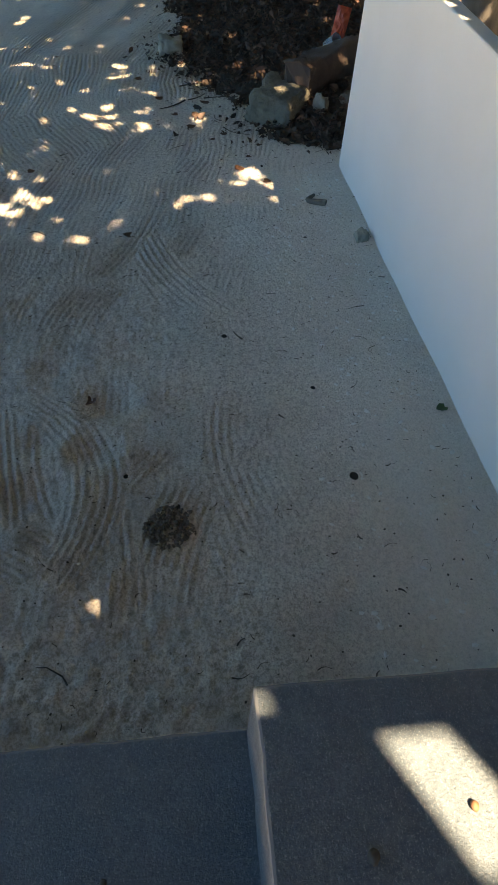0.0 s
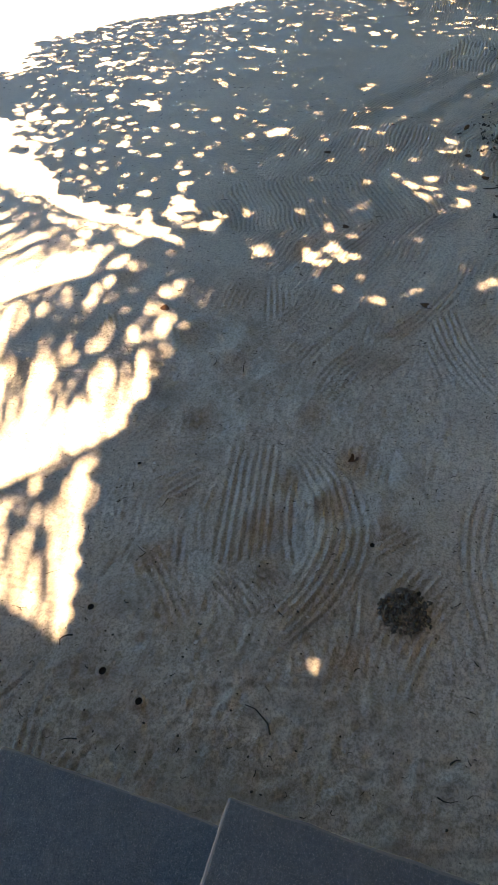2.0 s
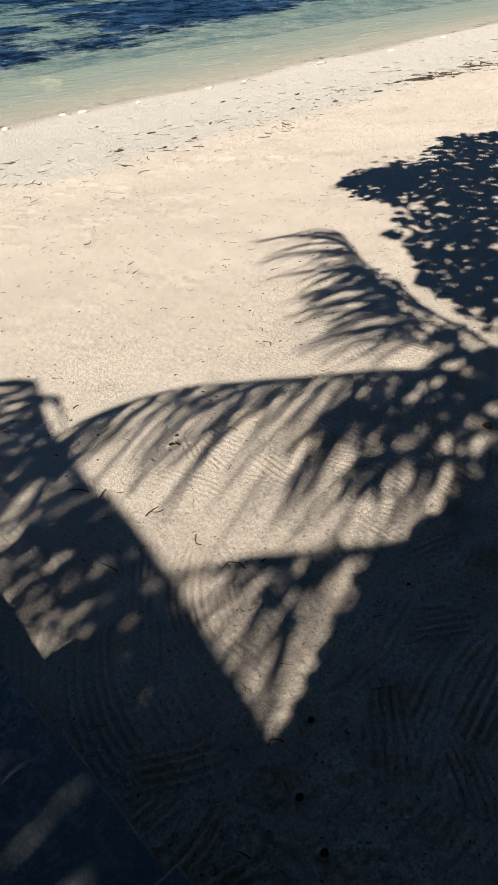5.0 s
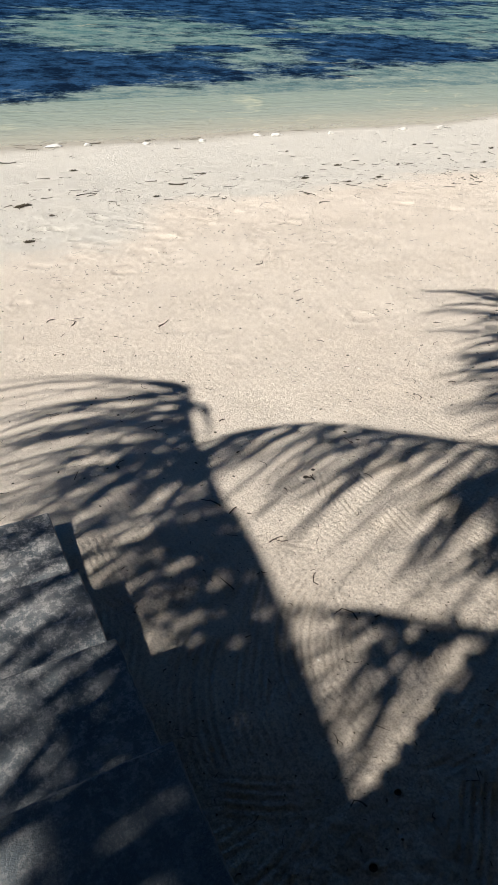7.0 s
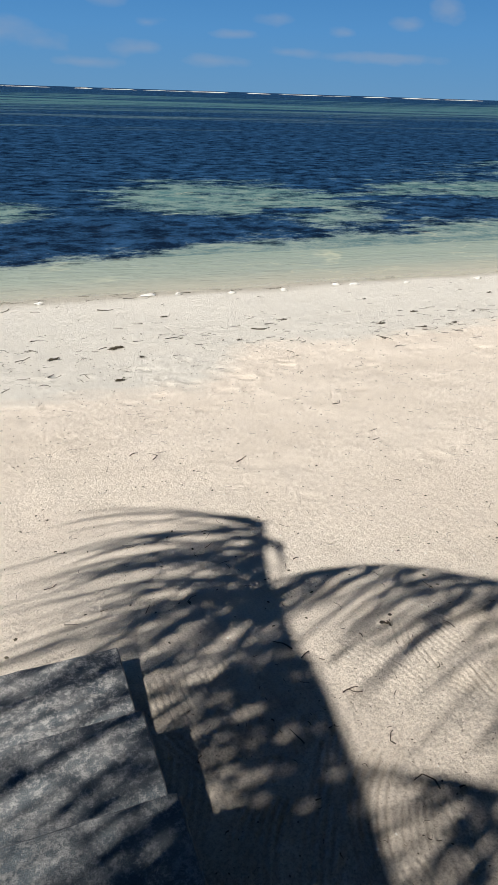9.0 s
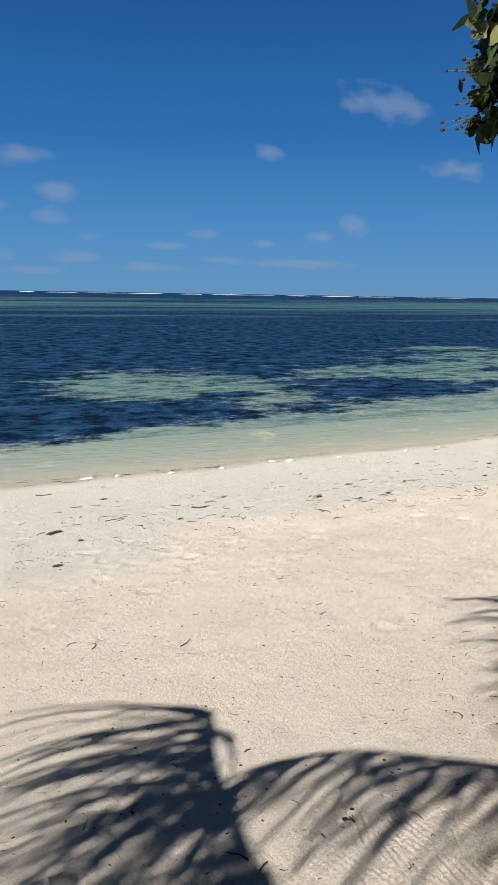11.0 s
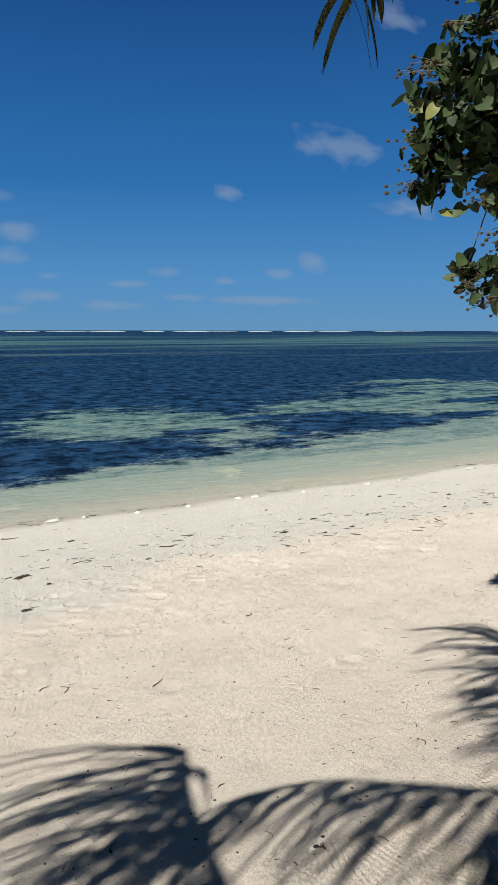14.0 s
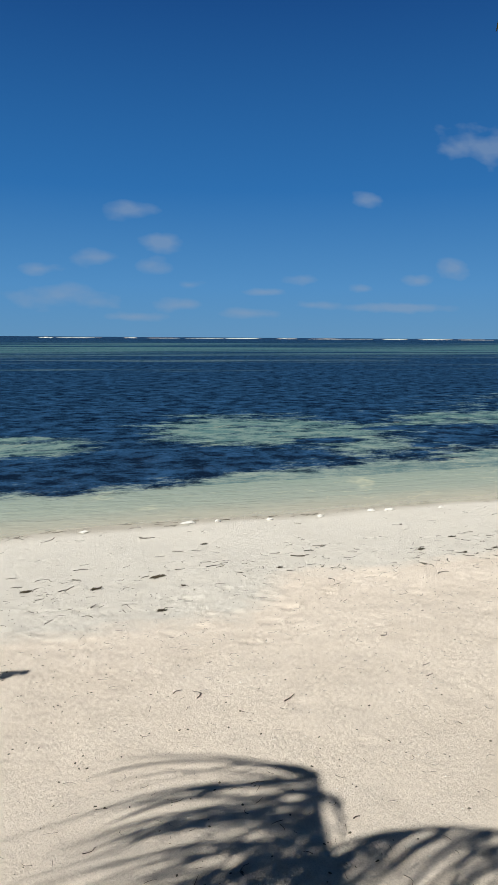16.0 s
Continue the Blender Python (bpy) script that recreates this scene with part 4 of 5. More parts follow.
# ---- things on the beach ----
TWIG = plain_material("dark_twig", (0.035, 0.025, 0.018), (0.09, 0.065, 0.045), 0.8)
WEED = plain_material("dry_seaweed", (0.025, 0.02, 0.012), (0.085, 0.07, 0.04), 0.75)
CORAL = plain_material("bleached_coral", (0.62, 0.60, 0.55), (0.78, 0.76, 0.71), 0.8)
SOIL = plain_material("dark_pellets", (0.06, 0.045, 0.036), (0.17, 0.14, 0.115), 0.9, 120)
STONE = plain_material("weathered_stone", (0.14, 0.12, 0.09), (0.33, 0.3, 0.24), 0.9, 9.0, 0.8, 0.03)
FOAM = plain_material("sea_foam", (0.58, 0.575, 0.55), (0.72, 0.71, 0.68), 0.6, 60)


def on_sand(x, y, up=0.0):
    return Vector((x, y, ground_z(x, y) + up))


def bent_twig(rnd, length, thick):
    bend = rnd.uniform(-0.5, 0.5)
    pts = [Vector((length * (f - 0.5), bend * length * math.sin(math.pi * f) * rnd.uniform(0.7, 1.3), thick * 0.8 + rnd.uniform(0, thick))) for f in (0, 0.25, 0.5, 0.75, 1)]
    return tube(pts, lambda f: thick * (1 - 0.5 * f), 4)


def strew_twigs(name, spots, material, label, category, seed, lens, thick):
    rnd = random.Random(seed)
    bm = bmesh.new()
    for x, y in spots:
        ln = rnd.uniform(*lens) * (1.6 if rnd.random() < 0.06 else 1)
        th = ln * rnd.uniform(*thick)
        a, bend = rnd.uniform(0, 6.283), rnd.gauss(0, 0.18)
        pts = []
        for f in (0, 0.33, 0.66, 1):
            u, v = ln * (f - 0.5), bend * ln * math.sin(math.pi * f)
            px, py = x + u * math.cos(a) - v * math.sin(a), y + u * math.sin(a) + v * math.cos(a)
            pts.append(on_sand(px, py, th * 0.7))
        tube(pts, lambda f: th * (1 - 0.6 * f), 3, bm)
    ob = new(name, mesh_of(name, bm))
    ob.data.materials.append(material)
    return tagged(ob, label, category, kind="stuff")


def spots(seed, n, x0, x1, y0, y1, keep=None):
    rnd = random.Random(seed)
    out = []
    while len(out) < n:
        x, y = rnd.uniform(x0, x1), rnd.uniform(y0, y1)
        if -2.3 < x < 0.04 and y < 3.0:
            continue
        if keep and not keep(x, y, rnd):
            continue
        out.append((x, y))
    return out


strew_twigs("beach_twigs", spots(1, 520, 0.05, 7, -0.95, 8), TWIG, "scattered dark dry twigs and bark bits on the sand", "twigs", 2, (0.015, 0.06), (0.025, 0.05))
strew_twigs("beach_twigs", spots(3, 1500, -5, 12, 3.0, 9.4), TWIG, "thin dark twigs strewn over the sunlit sand", "twigs", 4, (0.015, 0.09), (0.013, 0.035))
strew_twigs("seaweed_strands", spots(5, 1700, -14, 34, 8.2, 13.6, lambda x, y, r: r.random() < math.exp(-((y - 9.6 - 0.4 * math.sin(x * 0.7)) / 1.2) ** 2) + 0.12), WEED,
            "dry dark seaweed strands along the tide line", "seaweed", 6, (0.05, 0.2), (0.018, 0.05))
strew_twigs("seaweed_strands", spots(7, 420, -10, 30, 13.6, 15.0, lambda x, y, r: r.random() < math.exp(-((y - 14.45 - 0.25 * math.sin(x * 0.8)) / 0.16) ** 2) + 0.05), WEED, "dark seaweed bits drifting at the water's edge", "seaweed", 8, (0.08, 0.3), (0.01, 0.025))
strew_twigs("seaweed_strands", spots(9, 900, 12.3, 32, 8.3, 10.1, lambda x, y, r: r.random() < math.exp(-((y - 9.3) / 0.35) ** 2)), WEED, "thick band of brown seaweed wrack on the sand", "seaweed", 10, (0.08, 0.25), (0.03, 0.07))

PEBBLE = [(1, 0, 0.1), (0.4, 0.8, 0), (-0.7, 0.6, 0.1), (-0.9, -0.4, 0), (0.1, -0.8, 0.1), (0.3, 0.1, 0.7), (-0.3, -0.1, 0.6)]
PEBBLE_F = [(0, 1, 5), (1, 2, 5), (2, 6, 5), (2, 3, 6), (3, 4, 6), (4, 5, 6), (4, 0, 5)]


def grit(name, seed, n, area, size, material, label, category):
    rnd = random.Random(seed)
    mats = []
    for x, y in spots(seed, n, *area):
        k = rnd.uniform(*size)
        mats.append(Matrix.LocRotScale(on_sand(x, y, 0.0), Euler((0, 0, rnd.uniform(0, 6.28))), (k, k * rnd.uniform(0.5, 1), k * rnd.uniform(0.4, 0.9))))
    return tagged(new(name, strewn(name, PEBBLE, PEBBLE_F, mats, material)), label, category, kind="stuff")


grit("pebbles", 21, 260, (0.3, 3.4, -0.95, -0.4), (0.004, 0.015), CORAL, "white coral grit beside the wall", "pebbles")
strew_twigs("bark_bits", spots(26, 1100, 0.05, 4.5, -0.95, 3.0), TWIG, "short dark bark bits on the shaded sand", "twigs", 27, (0.006, 0.022), (0.06, 0.16))
grit("pebbles", 22, 1300, (0.1, 3.2, -0.95, 2.6), (0.002, 0.006), TWIG, "tiny dark crumbs of bark and soil on the sand", "crumbs")
grit("pebbles", 23, 500, (0.5, 7, 0, 9), (0.004, 0.010), CORAL, "small shell and coral pieces in the sand", "shells")
grit("pebbles", 25, 2200, (-5, 12, 3.0, 10), (0.005, 0.014), WEED, "small dark bits of bark and weed on the sunlit sand", "crumbs")
grit("pebbles", 24, 500, (2.5, 7, -0.9, 3.5), (0.004, 0.012), SOIL, "dark bark crumbs under the tree", "crumbs")


def lump_bm(size, seed, rough=0.35, subdiv=3, flat=0.6, block=0.0):
    bm = bmesh.new()
    bmesh.ops.create_icosphere(bm, subdivisions=subdiv, radius=1)
    for v in bm.verts:
        if block:
            v.co = v.co.lerp(v.co / max(abs(v.co.x), abs(v.co.y), abs(v.co.z)) * 0.85, block)
        n = noise.fractal(v.co * 1.3 + Vector((seed, seed * 2.1, 0)), 1.0, 2.0, 4)
        v.co *= 1 + rough * n + 0.06 * noise.noise(v.co * 6 + Vector((seed, 0, 0)))
        v.co = Vector((v.co.x * size[0], v.co.y * size[1], v.co.z * size[2]))
        if v.co.z < -size[2] * flat:
            v.co.z = -size[2] * flat
    for f in bm.faces:
        f.smooth = True
    return bm


def lump(name, x, y, size, seed, material, label, category, group="", sink=0.3, rot=0.0, rough=0.35):
    ob = new(name, mesh_of(name, lump_bm(size, seed, rough, 4, 0.6, 0.85 if category == "rock" else 0.0)))
    ob.data.materials.append(material)
    ob.matrix_world = Matrix.LocRotScale(on_sand(x, y, size[2] * (0.6 - sink)), Euler((0, 0, rot)), None)
    return tagged(ob, label, category, group)


# mound of dark pellets with its burrow
def pellet_mound(x, y):
    rnd = random.Random(31)
    mats = []
    for _ in range(420):
        a = rnd.uniform(0, 6.28)
        r = 0.085 * math.sqrt(rnd.random()) * (1 + 0.35 * noise.noise((math.cos(a) * 2, math.sin(a) * 2, 0)))
        px, py = x + r * math.cos(a) * 1.05, y + r * math.sin(a)
        k = rnd.uniform(0.004, 0.010)
        mats.append(Matrix.LocRotScale(on_sand(px, py, 0.022 * (1 - (r / 0.09) ** 2) * rnd.random()), Euler((rnd.uniform(-1, 1), rnd.uniform(-1, 1), rnd.uniform(0, 6))), (k, k, k)))
    ob = new("pellet_mound", strewn("pellet_mound", PEBBLE, PEBBLE_F, mats, SOIL))
    return tagged(ob, "heap of dark sand pellets beside a crab burrow", "sand heap")


pellet_mound(0.955, 0.14)
HOLE_SHADE = plain_material("burrow_shade", (0.012, 0.010, 0.008), (0.03, 0.024, 0.02), 1.0)


def crab_hole(x, y, r, seed):
    """A burrow mouth: raised sand lip round a dark disc for the hole's shade."""
    ob = tagged(new("crab_hole"), "small dark crab burrow with a raised sand lip", "burrow", "crab burrows")
    ob.location = on_sand(x, y)
    rnd = random.Random(seed)
    lip, throat = bmesh.new(), bmesh.new()
    rings = []
    for rad, h in ((1.9, -0.004), (1.35, 0.006), (1.0, 0.008), (0.9, 0.004)):
        rings.append([lip.verts.new((r * rad * math.cos(a) * 1.15, r * rad * math.sin(a), h + rnd.uniform(-.001, .001))) for a in (k * math.pi / 8 for k in range(16))])
    for a, b in zip(rings, rings[1:]):
        for k in range(16):
            lip.faces.new((a[k], a[(k + 1) % 16], b[(k + 1) % 16], b[k])).smooth = True
    ring = [throat.verts.new((r * 0.98 * math.cos(a) * 1.15, r * 0.98 * math.sin(a), 0.0045)) for a in (k * math.pi / 8 for k in range(16))]
    mid = throat.verts.new((0, 0, 0.0025))
    for k in range(16):
        throat.faces.new((ring[k], ring[(k + 1) % 16], mid))
    part("lip", lip, SAND, ob)
    part("throat", throat, HOLE_SHADE, ob, "dark disc for the shaded burrow opening")


for k, (hx, hy, hr) in enumerate([(1.076, -0.538, 0.018), (1.2, 0.287, 0.011), (1.035, 0.105, 0.015), (0.418, 0.872, 0.012), (0.69, 1.18, 0.012), (0.482, 1.03, 0.013), (1.41, 1.32, 0.009),
                                  (1.96, -0.14, 0.014), (1.56, -0.47, 0.011), (1.38, 2.86, 0.016), (1.45, 2.9, 0.012)]):
    crab_hole(hx, hy, hr, k)


def twig(x, y, length, thick, rot, label="dark curved twig lying on the sand"):
    ob = new("twig", mesh_of("twig", bent_twig(random.Random(int(x * 991 + y * 577)), length, thick)))
    ob.data.materials.append(TWIG)
    ob.matrix_world = Matrix.LocRotScale(on_sand(x, y, 0.0), Euler((-0.12, 0, rot)), None)
    return tagged(ob, label, "twig", "fallen twigs")


for x, y, ln, th, rot in ((1.95, -0.2, 0.07, 0.005, 0.6), (0.80, 2.86, 0.12, 0.006, 2.3), (0.88, 2.76, 0.07, 0.006, 0.5), (0.982, 1.896, 0.11, 0.005, 2.4), (0.992, 2.46, 0.07, 0.004, 2.6),
                          (1.405, 2.859, 0.05, 0.007, 0.4), (0.466, 0.5, 0.13, 0.004, 1.0), (0.95, 1.12, 0.07, 0.003, 0.3), (1.22, 3.6, 0.05, 0.006, 0.2), (2.68, 3.53, 0.07, 0.004, 1.2),
                          (1.68, 2.7, 0.08, 0.004, 2.0), (4.12, 7.48, 0.12, 0.005, 0.4), (2.87, 5.43, 0.1, 0.005, 0.3), (0.5, 3.4, 0.09, 0.004, 0.9), (0.62, 2.3, 0.1, 0.004, 1.9),
                          (0.55, 1.2, 0.06, 0.004, 2.7), (2.9, 6.23, 0.13, 0.006, 0.5), (1.46, 5.2, 0.16, 0.007, 0.6), (0.78, 5.58, 0.14, 0.007, 1.6), (0.66, 5.7, 0.1, 0.006, 0.4), (2.46, 4.39, 0.06, 0.005, 2.5), (2.76, 5.21, 0.1, 0.005, 0.3),
                          (2.56, 3.34, 0.08, 0.006, 1.5), (2.93, 3.41, 0.06, 0.005, 2.6), (3.16, 7.54, 0.14, 0.006, 1.2), (0.97, 2.47, 0.09, 0.005, 0.1), (1.44, 2.47, 0.05, 0.004, 0.9), (1.4, 2.83, 0.05, 0.008, 1.5), (1.0, 2.15, 0.08, 0.004, 1.2), (2.45, -0.1, 0.07, 0.003, 1.8), (1.45, -0.13, 0.04, 0.003, 0.7), (2.2, 1.1, 0.09, 0.003, 0.2), (3.0, 0.8, 0.1, 0.004, 1.3)):
    twig(x, y, ln * 0.9, th * 0.8, rot)


def leaf_thing(x, y, size, material, label, rot=0.0, tip=0.25):
    bm = bmesh.new()
    vs = [bm.verts.new((a * size, (b - 0.45) * size, (0.25 * abs(a) + 0.35 * (b - 0.4) ** 2) * size)) for a, b, c in HEART]
    for f in HEART_F:
        bm.faces.new([vs[i] for i in f])
    ob = new("fallen_leaf", mesh_of("fallen_leaf", bm))
    ob.data.materials.append(material)
    ob.matrix_world = Matrix.LocRotScale(on_sand(x, y, 0.003), Euler((0.05, tip * 0.3, rot)), None)
    return tagged(ob, label, "leaf", "fallen leaves")


GREEN_FALLEN = leaf_material("fresh_fallen_leaf", (0.03, 0.07, 0.015), (0.06, 0.12, 0.03), 0.5)
RUST_LEAF = leaf_material("rust_leaf", (0.08, 0.035, 0.018), (0.19, 0.08, 0.035), 0.7, 0.1)
leaf_thing(1.655, 0.45, 0.05, RUST_LEAF, "curled rust-brown leaf lying on raked sand", 1.1)
leaf_thing(1.36, -0.94, 0.045, GREEN_FALLEN, "small green leaf against the white wall", 0.4)
for k, (x, y) in enumerate([(3.9, -0.22), (3.95, -0.3), (4.1, -0.1), (3.5, -0.35), (3.62, -0.42), (4.3, 0.0), (4.6, 0.1), (4.45, -0.2), (3.75, -0.5), (3.3, -0.5), (5.0, 0.25), (2.9, 0.3), (5.6, 0.9), (3.7, 0.9), (2.6, 1.7), (4.9, 1.3)]):
    leaf_thing(x, y, 0.036 + 0.009 * (k % 4), RUST_LEAF, "dry rust-brown leaf on the sand near the tree", k * 1.7)

# ---- litter heap beside the wall ----
def litter_depth(x, y):
    """How far a place lies inside the litter's ragged edge."""
    edge = -0.62 + (x - 3.7) * 0.42 if x < 5.4 else 0.05 - (x - 5.4) * 0.12
    edge = min(edge, -1.0 + (x - 3.5) * 1.1)
    return edge + 0.22 * noise.noise((x * 2.2, y * 2.2, 4.0)) + 0.1 * noise.noise((x * 7, y * 7, 1.0)) - y


def heap_z(x, y):
    d = litter_depth(x, y)
    return ground_z(x, y) + min(0.1, 0.12 * d) - 0.012 + 0.03 * noise.noise((x * 11, y * 11, 8.0))


def litter():
    rnd = random.Random(41)
    mats = []
    while len(mats) < 24000:
        x, y = rnd.uniform(3.4, 8.6), rnd.uniform(-2.4, 0.6)
        d = litter_depth(x, y)
        if (d < 0 and rnd.random() > 0.10 * math.exp(d * 7)) or (x < 3.5 and y < -0.95):
            continue
        up = max(0.008, heap_z(x, y) - ground_z(x, y) + 0.006) + rnd.random() * 0.03 * min(1, max(0, d * 3))
        k = rnd.uniform(0.012, 0.03) if rnd.random() < 0.75 else rnd.uniform(0.03, 0.062)
        mats.append(Matrix.LocRotScale(on_sand(x, y, up), Euler((rnd.gauss(0, .6), rnd.gauss(0, .6), rnd.uniform(0, 6.3))), (k * rnd.uniform(0.5, 1), k, k * rnd.uniform(1, 3))))
    ob = new("leaf_litter", strewn("leaf_litter", HEART, HEART_F, mats, DRY_LEAF))
    tagged(ob, "heap of dry brown leaves under the tree", "leaf litter", kind="stuff")
    heap = sheet("soil_heap", [3.42 + 0.04 * i for i in range(130)], [-2.7 + 0.04 * i for i in range(82)], heap_z,
                 plain_material("leaf_mould", (0.02, 0.014, 0.010), (0.085, 0.06, 0.042), 0.95, 45, 0.9, 0.02))
    tagged(heap, "dark soil and leaf mould under the litter", "soil", kind="structure")
    strew_twigs("litter_twigs", spots(42, 700, 3.4, 8, -2.0, 0.6, lambda x, y, r: litter_depth(x, y) > 0 or r.random() < 0.4 * math.exp(litter_depth(x, y) * 7)), TWIG,
                "dark twigs and roots in the leaf litter", "twigs", 43, (0.04, 0.22), (0.012, 0.035))
    strew_twigs("litter_twigs", spots(44, 170, 3.72, 4.35, -1.02, -0.72), TWIG, "dead roots and fibres below the driftwood log", "twigs", 45, (0.06, 0.22), (0.02, 0.045))


litter()
MOSSY = plain_material("mossy_limestone", (0.028, 0.032, 0.018), (0.24, 0.205, 0.16), 0.95, 6.5, 1.0, 0.06)
lump("rock", 4.17, -0.68, (0.19, 0.2, 0.15), 4.6, MOSSY, "pale limestone rock with green moss on the sand", "rock", rot=0.9, rough=0.24)
lump("rock", 4.02, -0.92, (0.05, 0.03, 0.11), 8.1, STONE, "small upright pale stone in the litter", "rock", rot=1.0)
lump("rock", 4.1, -1.12, (0.06, 0.06, 0.09), 5.7, MOSSY, "small pale stone below the driftwood log", "rock", rot=0.2)
lump("rock", 5.45, 0.0, (0.12, 0.1, 0.08), 6.1, STONE, "pale coral stone at the edge of the litter", "rock")
lump("rock", 2.62, -0.9, (0.045, 0.035, 0.03), 2.2, STONE, "grey stone against the foot of the wall", "rock")
lump("rock", 12.2, 4.85, (0.34, 0.24, 0.11), 7.7, plain_material("ochre_rock", (0.20, 0.15, 0.06), (0.36, 0.29, 0.14), 0.9, 9, 0.9, 0.04), "ochre rock standing alone on the sand", "rock")


def driftwood():
    line = smooth_line([(4.26, -0.8, 0.63), (4.4, -1.0, 0.65), (4.57, -1.27, 0.67), (4.9, -1.75, 0.72)], 30)
    bm = tube(line, lambda f: 0.118 + 0.008 * math.sin(f * 13) + (0.016 if f < 0.1 else 0), 24)
    for v in bm.verts:
        v.co += Vector(noise.noise_vector(Vector((v.co.x * 3, v.co.y * 3, v.co.z * 22)))) * 0.04 + Vector(noise.noise_vector(v.co * 9)) * 0.02 + Vector(noise.noise_vector(v.co * 25)) * 0.008
        if v.co.y > -0.88:
            v.co += Vector((-0.55, 0.8, 0.1)) * 0.09 * noise.noise(v.co * 16)
    ob = new("driftwood_log", mesh_of("driftwood_log", bm))
    ob.data.materials.append(bark_material("driftwood", (0.02, 0.012, 0.009), (0.10, 0.062, 0.044), 22))
    return tagged(ob, "brown weathered driftwood log resting on the rock", "log")


driftwood()


def cup(x, y):
    """A clear plastic cup lying in the leaves."""
    m = Mat("clear_plastic", 0.15)
    m.colour((0.5, 0.58, 0.62))
    m.p.inputs["Transmission Weight"].default_value = 0.6
    bm = bmesh.new()
    rings = []
    for rad, h in ((0.028, 0.0), (0.030, 0.002), (0.045, 0.11), (0.048, 0.112), (0.043, 0.11), (0.028, 0.006)):
        rings.append([bm.verts.new((rad * math.cos(a), rad * math.sin(a), h)) for a in (k * math.pi / 10 for k in range(20))])
    for a, b in zip(rings, rings[1:]):
        for k in range(20):
            bm.faces.new((a[k], a[(k + 1) % 20], b[(k + 1) % 20], b[k])).smooth = True
    bm.faces.new(rings[0])
    ob = new("plastic_cup", mesh_of("plastic_cup", bm))
    ob.data.materials.append(m.m)
    ob.matrix_world = Matrix.LocRotScale(on_sand(x, y, 0.14), Euler((0.2, -1.0, 0.4)), None)
    return tagged(ob, "empty clear plastic cup lying in the litter", "cup")


cup(4.86, -1.1)


def packet(x, y):
    bm = bmesh.new()
    bmesh.ops.create_grid(bm, x_segments=12, y_segments=18, size=1)
    for v in bm.verts:
        u, w = v.co.x, v.co.y
        v.co = Vector((u * 0.05, w * 0.14, 0.02 * (1 - u * u) * (1 - w ** 6) + 0.012 * noise.noise((u * 3, w * 4, 1))))
    ob = new("crisp_packet", mesh_of("crisp_packet", bm))
    ob.data.materials.append(plain_material("red_foil", (0.30, 0.008, 0.008), (0.5, 0.09, 0.02), 0.35, 22))
    ob.matrix_world = Matrix.LocRotScale(on_sand(x, y, 0.215), Euler((1.3, 0.15, -1.8)), None)
    return tagged(ob, "crumpled red foil snack packet in the litter", "packet")


packet(4.93, -1.2)


def strip(x, y):
    pts = [on_sand(x + 0.11 * (f - 0.5), y + 0.09 * math.sin(f * 2.6), 0.008) for f in (0, 0.3, 0.6, 1)]
    ob = new("bark_strip", mesh_of("bark_strip", tube(smooth_line(pts, 8), lambda f: 0.022 - 0.012 * f, 5)))
    ob.data.materials.append(BARK)
    return tagged(ob, "grey curved strip of bark on the sand", "bark")


strip(3.03, -0.78)

# ---- tide line ----
def weed_clump(x, y, size, seed):
    rnd = random.Random(seed)
    bm = bmesh.new()
    size *= 0.55
    for _ in range(60):
        a, r = rnd.uniform(0, 6.28), size * min(0.6, abs(rnd.gauss(0, 0.4)))
        q = Vector((r * math.cos(a), r * 0.5 * math.sin(a), 0.01))
        e = q + Vector((rnd.uniform(-1, 1), rnd.uniform(-.5, .5), 0)) * size * 0.6
        mid = q.lerp(e, 0.5) + Vector((rnd.uniform(-.2, .2) * size, rnd.uniform(-.2, .2) * size, rnd.uniform(0.003, 0.022)))
        tube([q, mid, e], lambda f: size * 0.045 * (1 - 0.5 * f), 3, bm)
    ob = new("seaweed_clump", mesh_of("seaweed_clump", bm))
    ob.data.materials.append(WEED)
    ob.matrix_world = Matrix.LocRotScale(on_sand(x, y, -0.004), Euler((-0.12, 0, rnd.uniform(-.3, .3))), None)
    return tagged(ob, "dark tangled seaweed clump drying on the sand", "seaweed", "seaweed clumps")


for k, (x, y, r) in enumerate([(2.55, 11.98, 0.15), (1.28, 9.75, 0.26), (1.51, 9.15, 0.1), (3.06, 9.55, 0.11), (5.6, 9.74, 0.17), (6.71, 10.48, 0.16), (7.7, 10.09, 0.1), (9.34, 11.68, 0.14), (10.44, 10.69, 0.15),
                               (8.8, 10.3, 0.1), (9.3, 9.7, 0.14), (10.2, 9.5, 0.17), (6.6, 12.0, 0.08), (6.7, 9.3, 0.13), (6.1, 9.26, 0.1), (1.01, 8.21, 0.18), (0.38, 9.48, 0.2), (-0.52, 9.74, 0.2),
                               (11.2, 9.3, 0.22), (12.2, 9.6, 0.25), (-1.6, 9.6, 0.2)]):
    weed_clump(x, y, r, 60 + k)
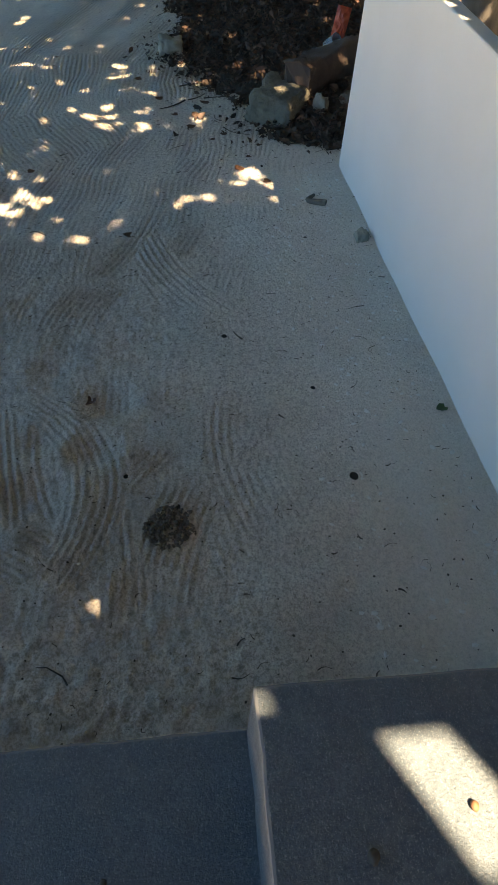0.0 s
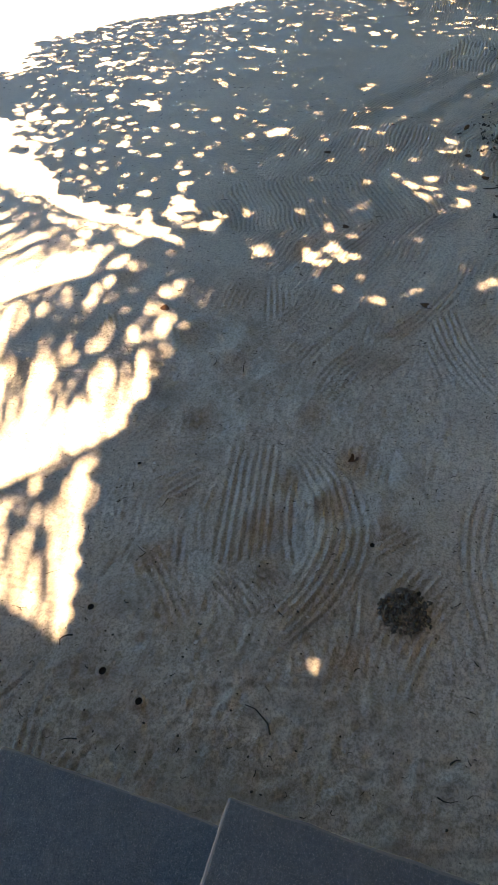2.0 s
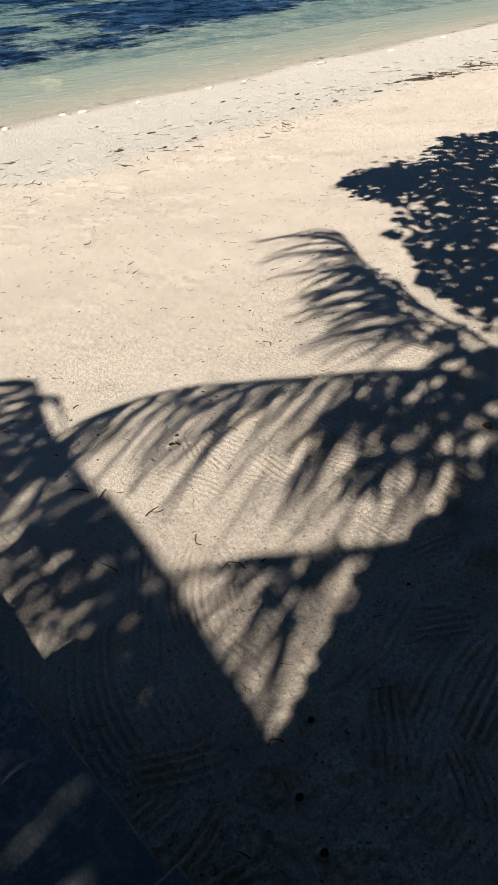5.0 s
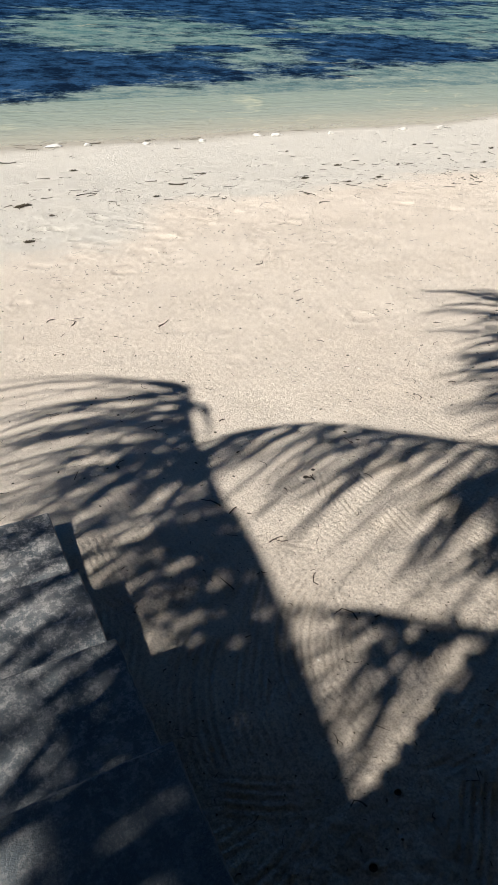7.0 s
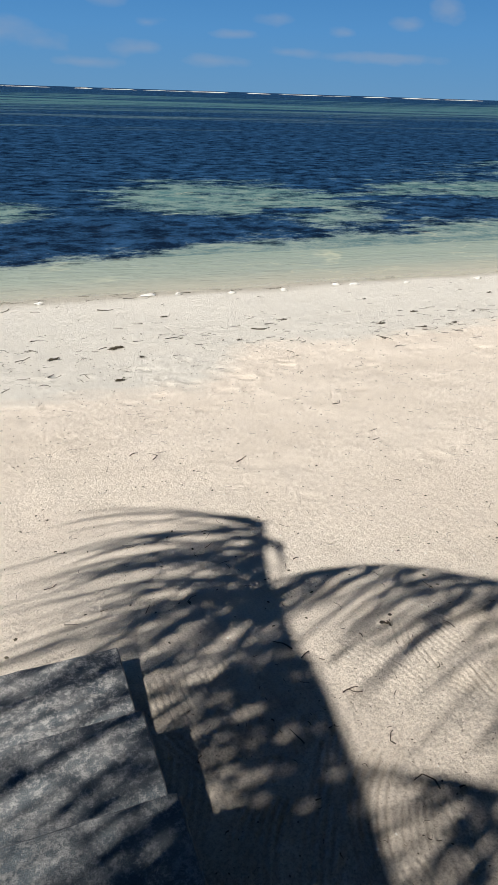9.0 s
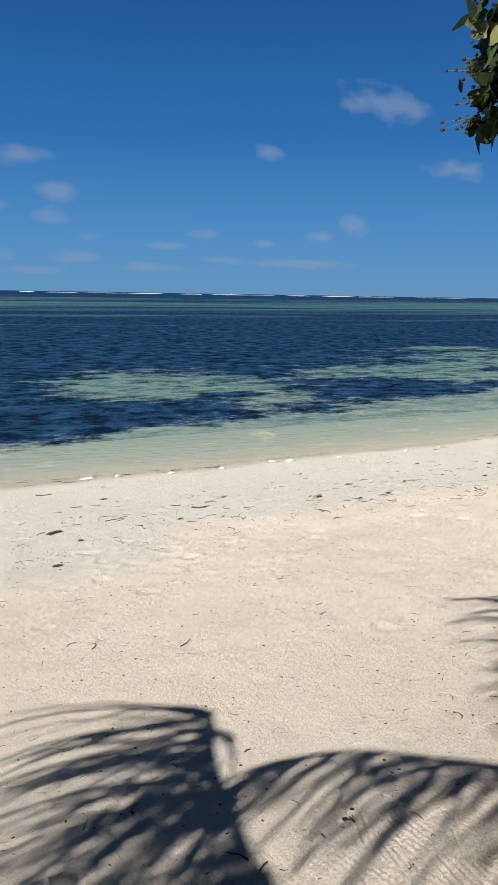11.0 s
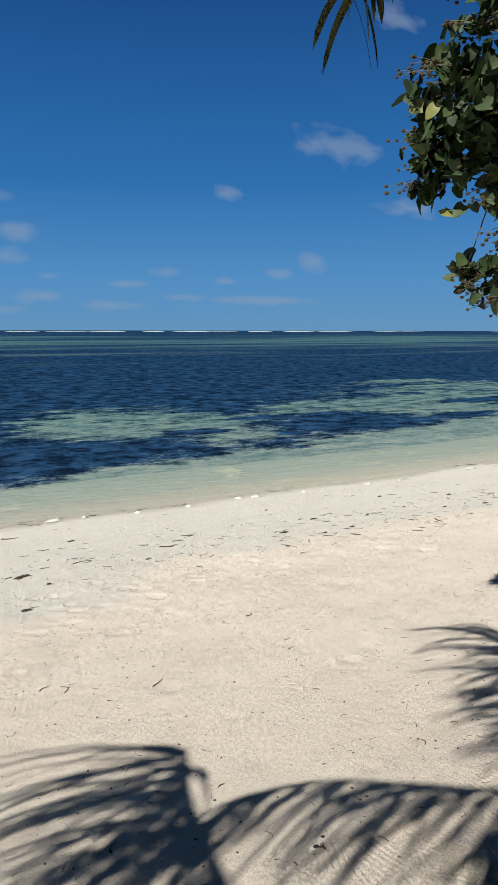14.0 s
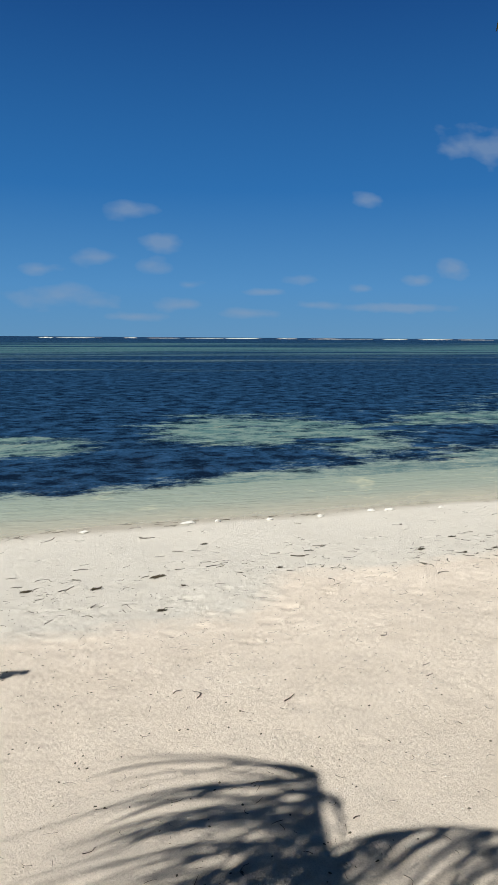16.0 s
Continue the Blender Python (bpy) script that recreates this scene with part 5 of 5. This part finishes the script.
for fx, fy, r in ((2.79, 14.2, 0.16), (4.5, 13.86, 0.07), (5.69, 13.83, 0.07), (7.0, 13.95, 0.09), (7.4, 13.8, 0.12), (10.5, 13.5, 0.09), (11.6, 13.5, 0.08), (14.2, 13.5, 0.14), (-2.2, 14.1, 0.1), (0.6, 14.1, 0.08),
                  (3.4, 14.1, 0.06), (8.7, 13.7, 0.06), (17.0, 13.5, 0.1), (19.6, 13.6, 0.12)):
    lump("foam_patch", fx, fy, (r, r * 0.55, 0.03), fx, FOAM, "white sea foam drying on wet sand", "foam", "foam patches", 0.2, 0, 0.5)


def surf():
    """Broken white water on the far reef."""
    rnd = random.Random(91)
    verts, faces = [], []
    x = -2500.0
    while x < 4500:
        ln, h = rnd.uniform(20, 130), rnd.uniform(0.5, 1.7)
        if rnd.random() < 0.9:
            n0, seg = len(verts), 8
            for j in range(seg + 1):
                f = j / seg
                hh = h * math.sin(math.pi * f) ** 0.5 * rnd.uniform(0.6, 1.0)
                yy = 1500 + 60 * math.sin(x * 0.002) + rnd.uniform(-3, 3)
                verts += [(x + ln * f, yy - 4, SEA), (x + ln * f, yy, SEA + hh), (x + ln * f, yy + 5, SEA)]
            for j in range(seg):
                for i in range(2):
                    a = n0 + 3 * j + i
                    faces.append((a, a + 3, a + 4, a + 1))
        x += ln * rnd.uniform(0.8, 1.6)
    me = bpy.data.meshes.new("surf")
    me.from_pydata(verts, [], faces)
    me.materials.append(FOAM)
    return tagged(new("surf", me), "white surf breaking on the distant reef", "surf", kind="stuff")


surf()


# ---- small things on the landing ----
def seed(x, y, z, r, material, label, k):
    ob = new("seed", mesh_of("seed", lump_bm((r, r * 0.8, r * 0.7), k, 0.25, 2)))
    ob.data.materials.append(material)
    ob.location = (x, y, z + r * 0.42)
    return tagged(ob, label, "seed", "fallen seeds")


seed(-0.197, -0.292, 1.33, 0.008, RUST_LEAF, "small tan seed husk on the dark landing", 3.0)
seed(-0.245, -0.135, 1.33, 0.011, TWIG, "dark crumbled seed on the speckled landing", 5.0)
seed(-0.21, 0.24, 1.14, 0.007, TWIG, "dark seed lying on a speckled step", 7.0)
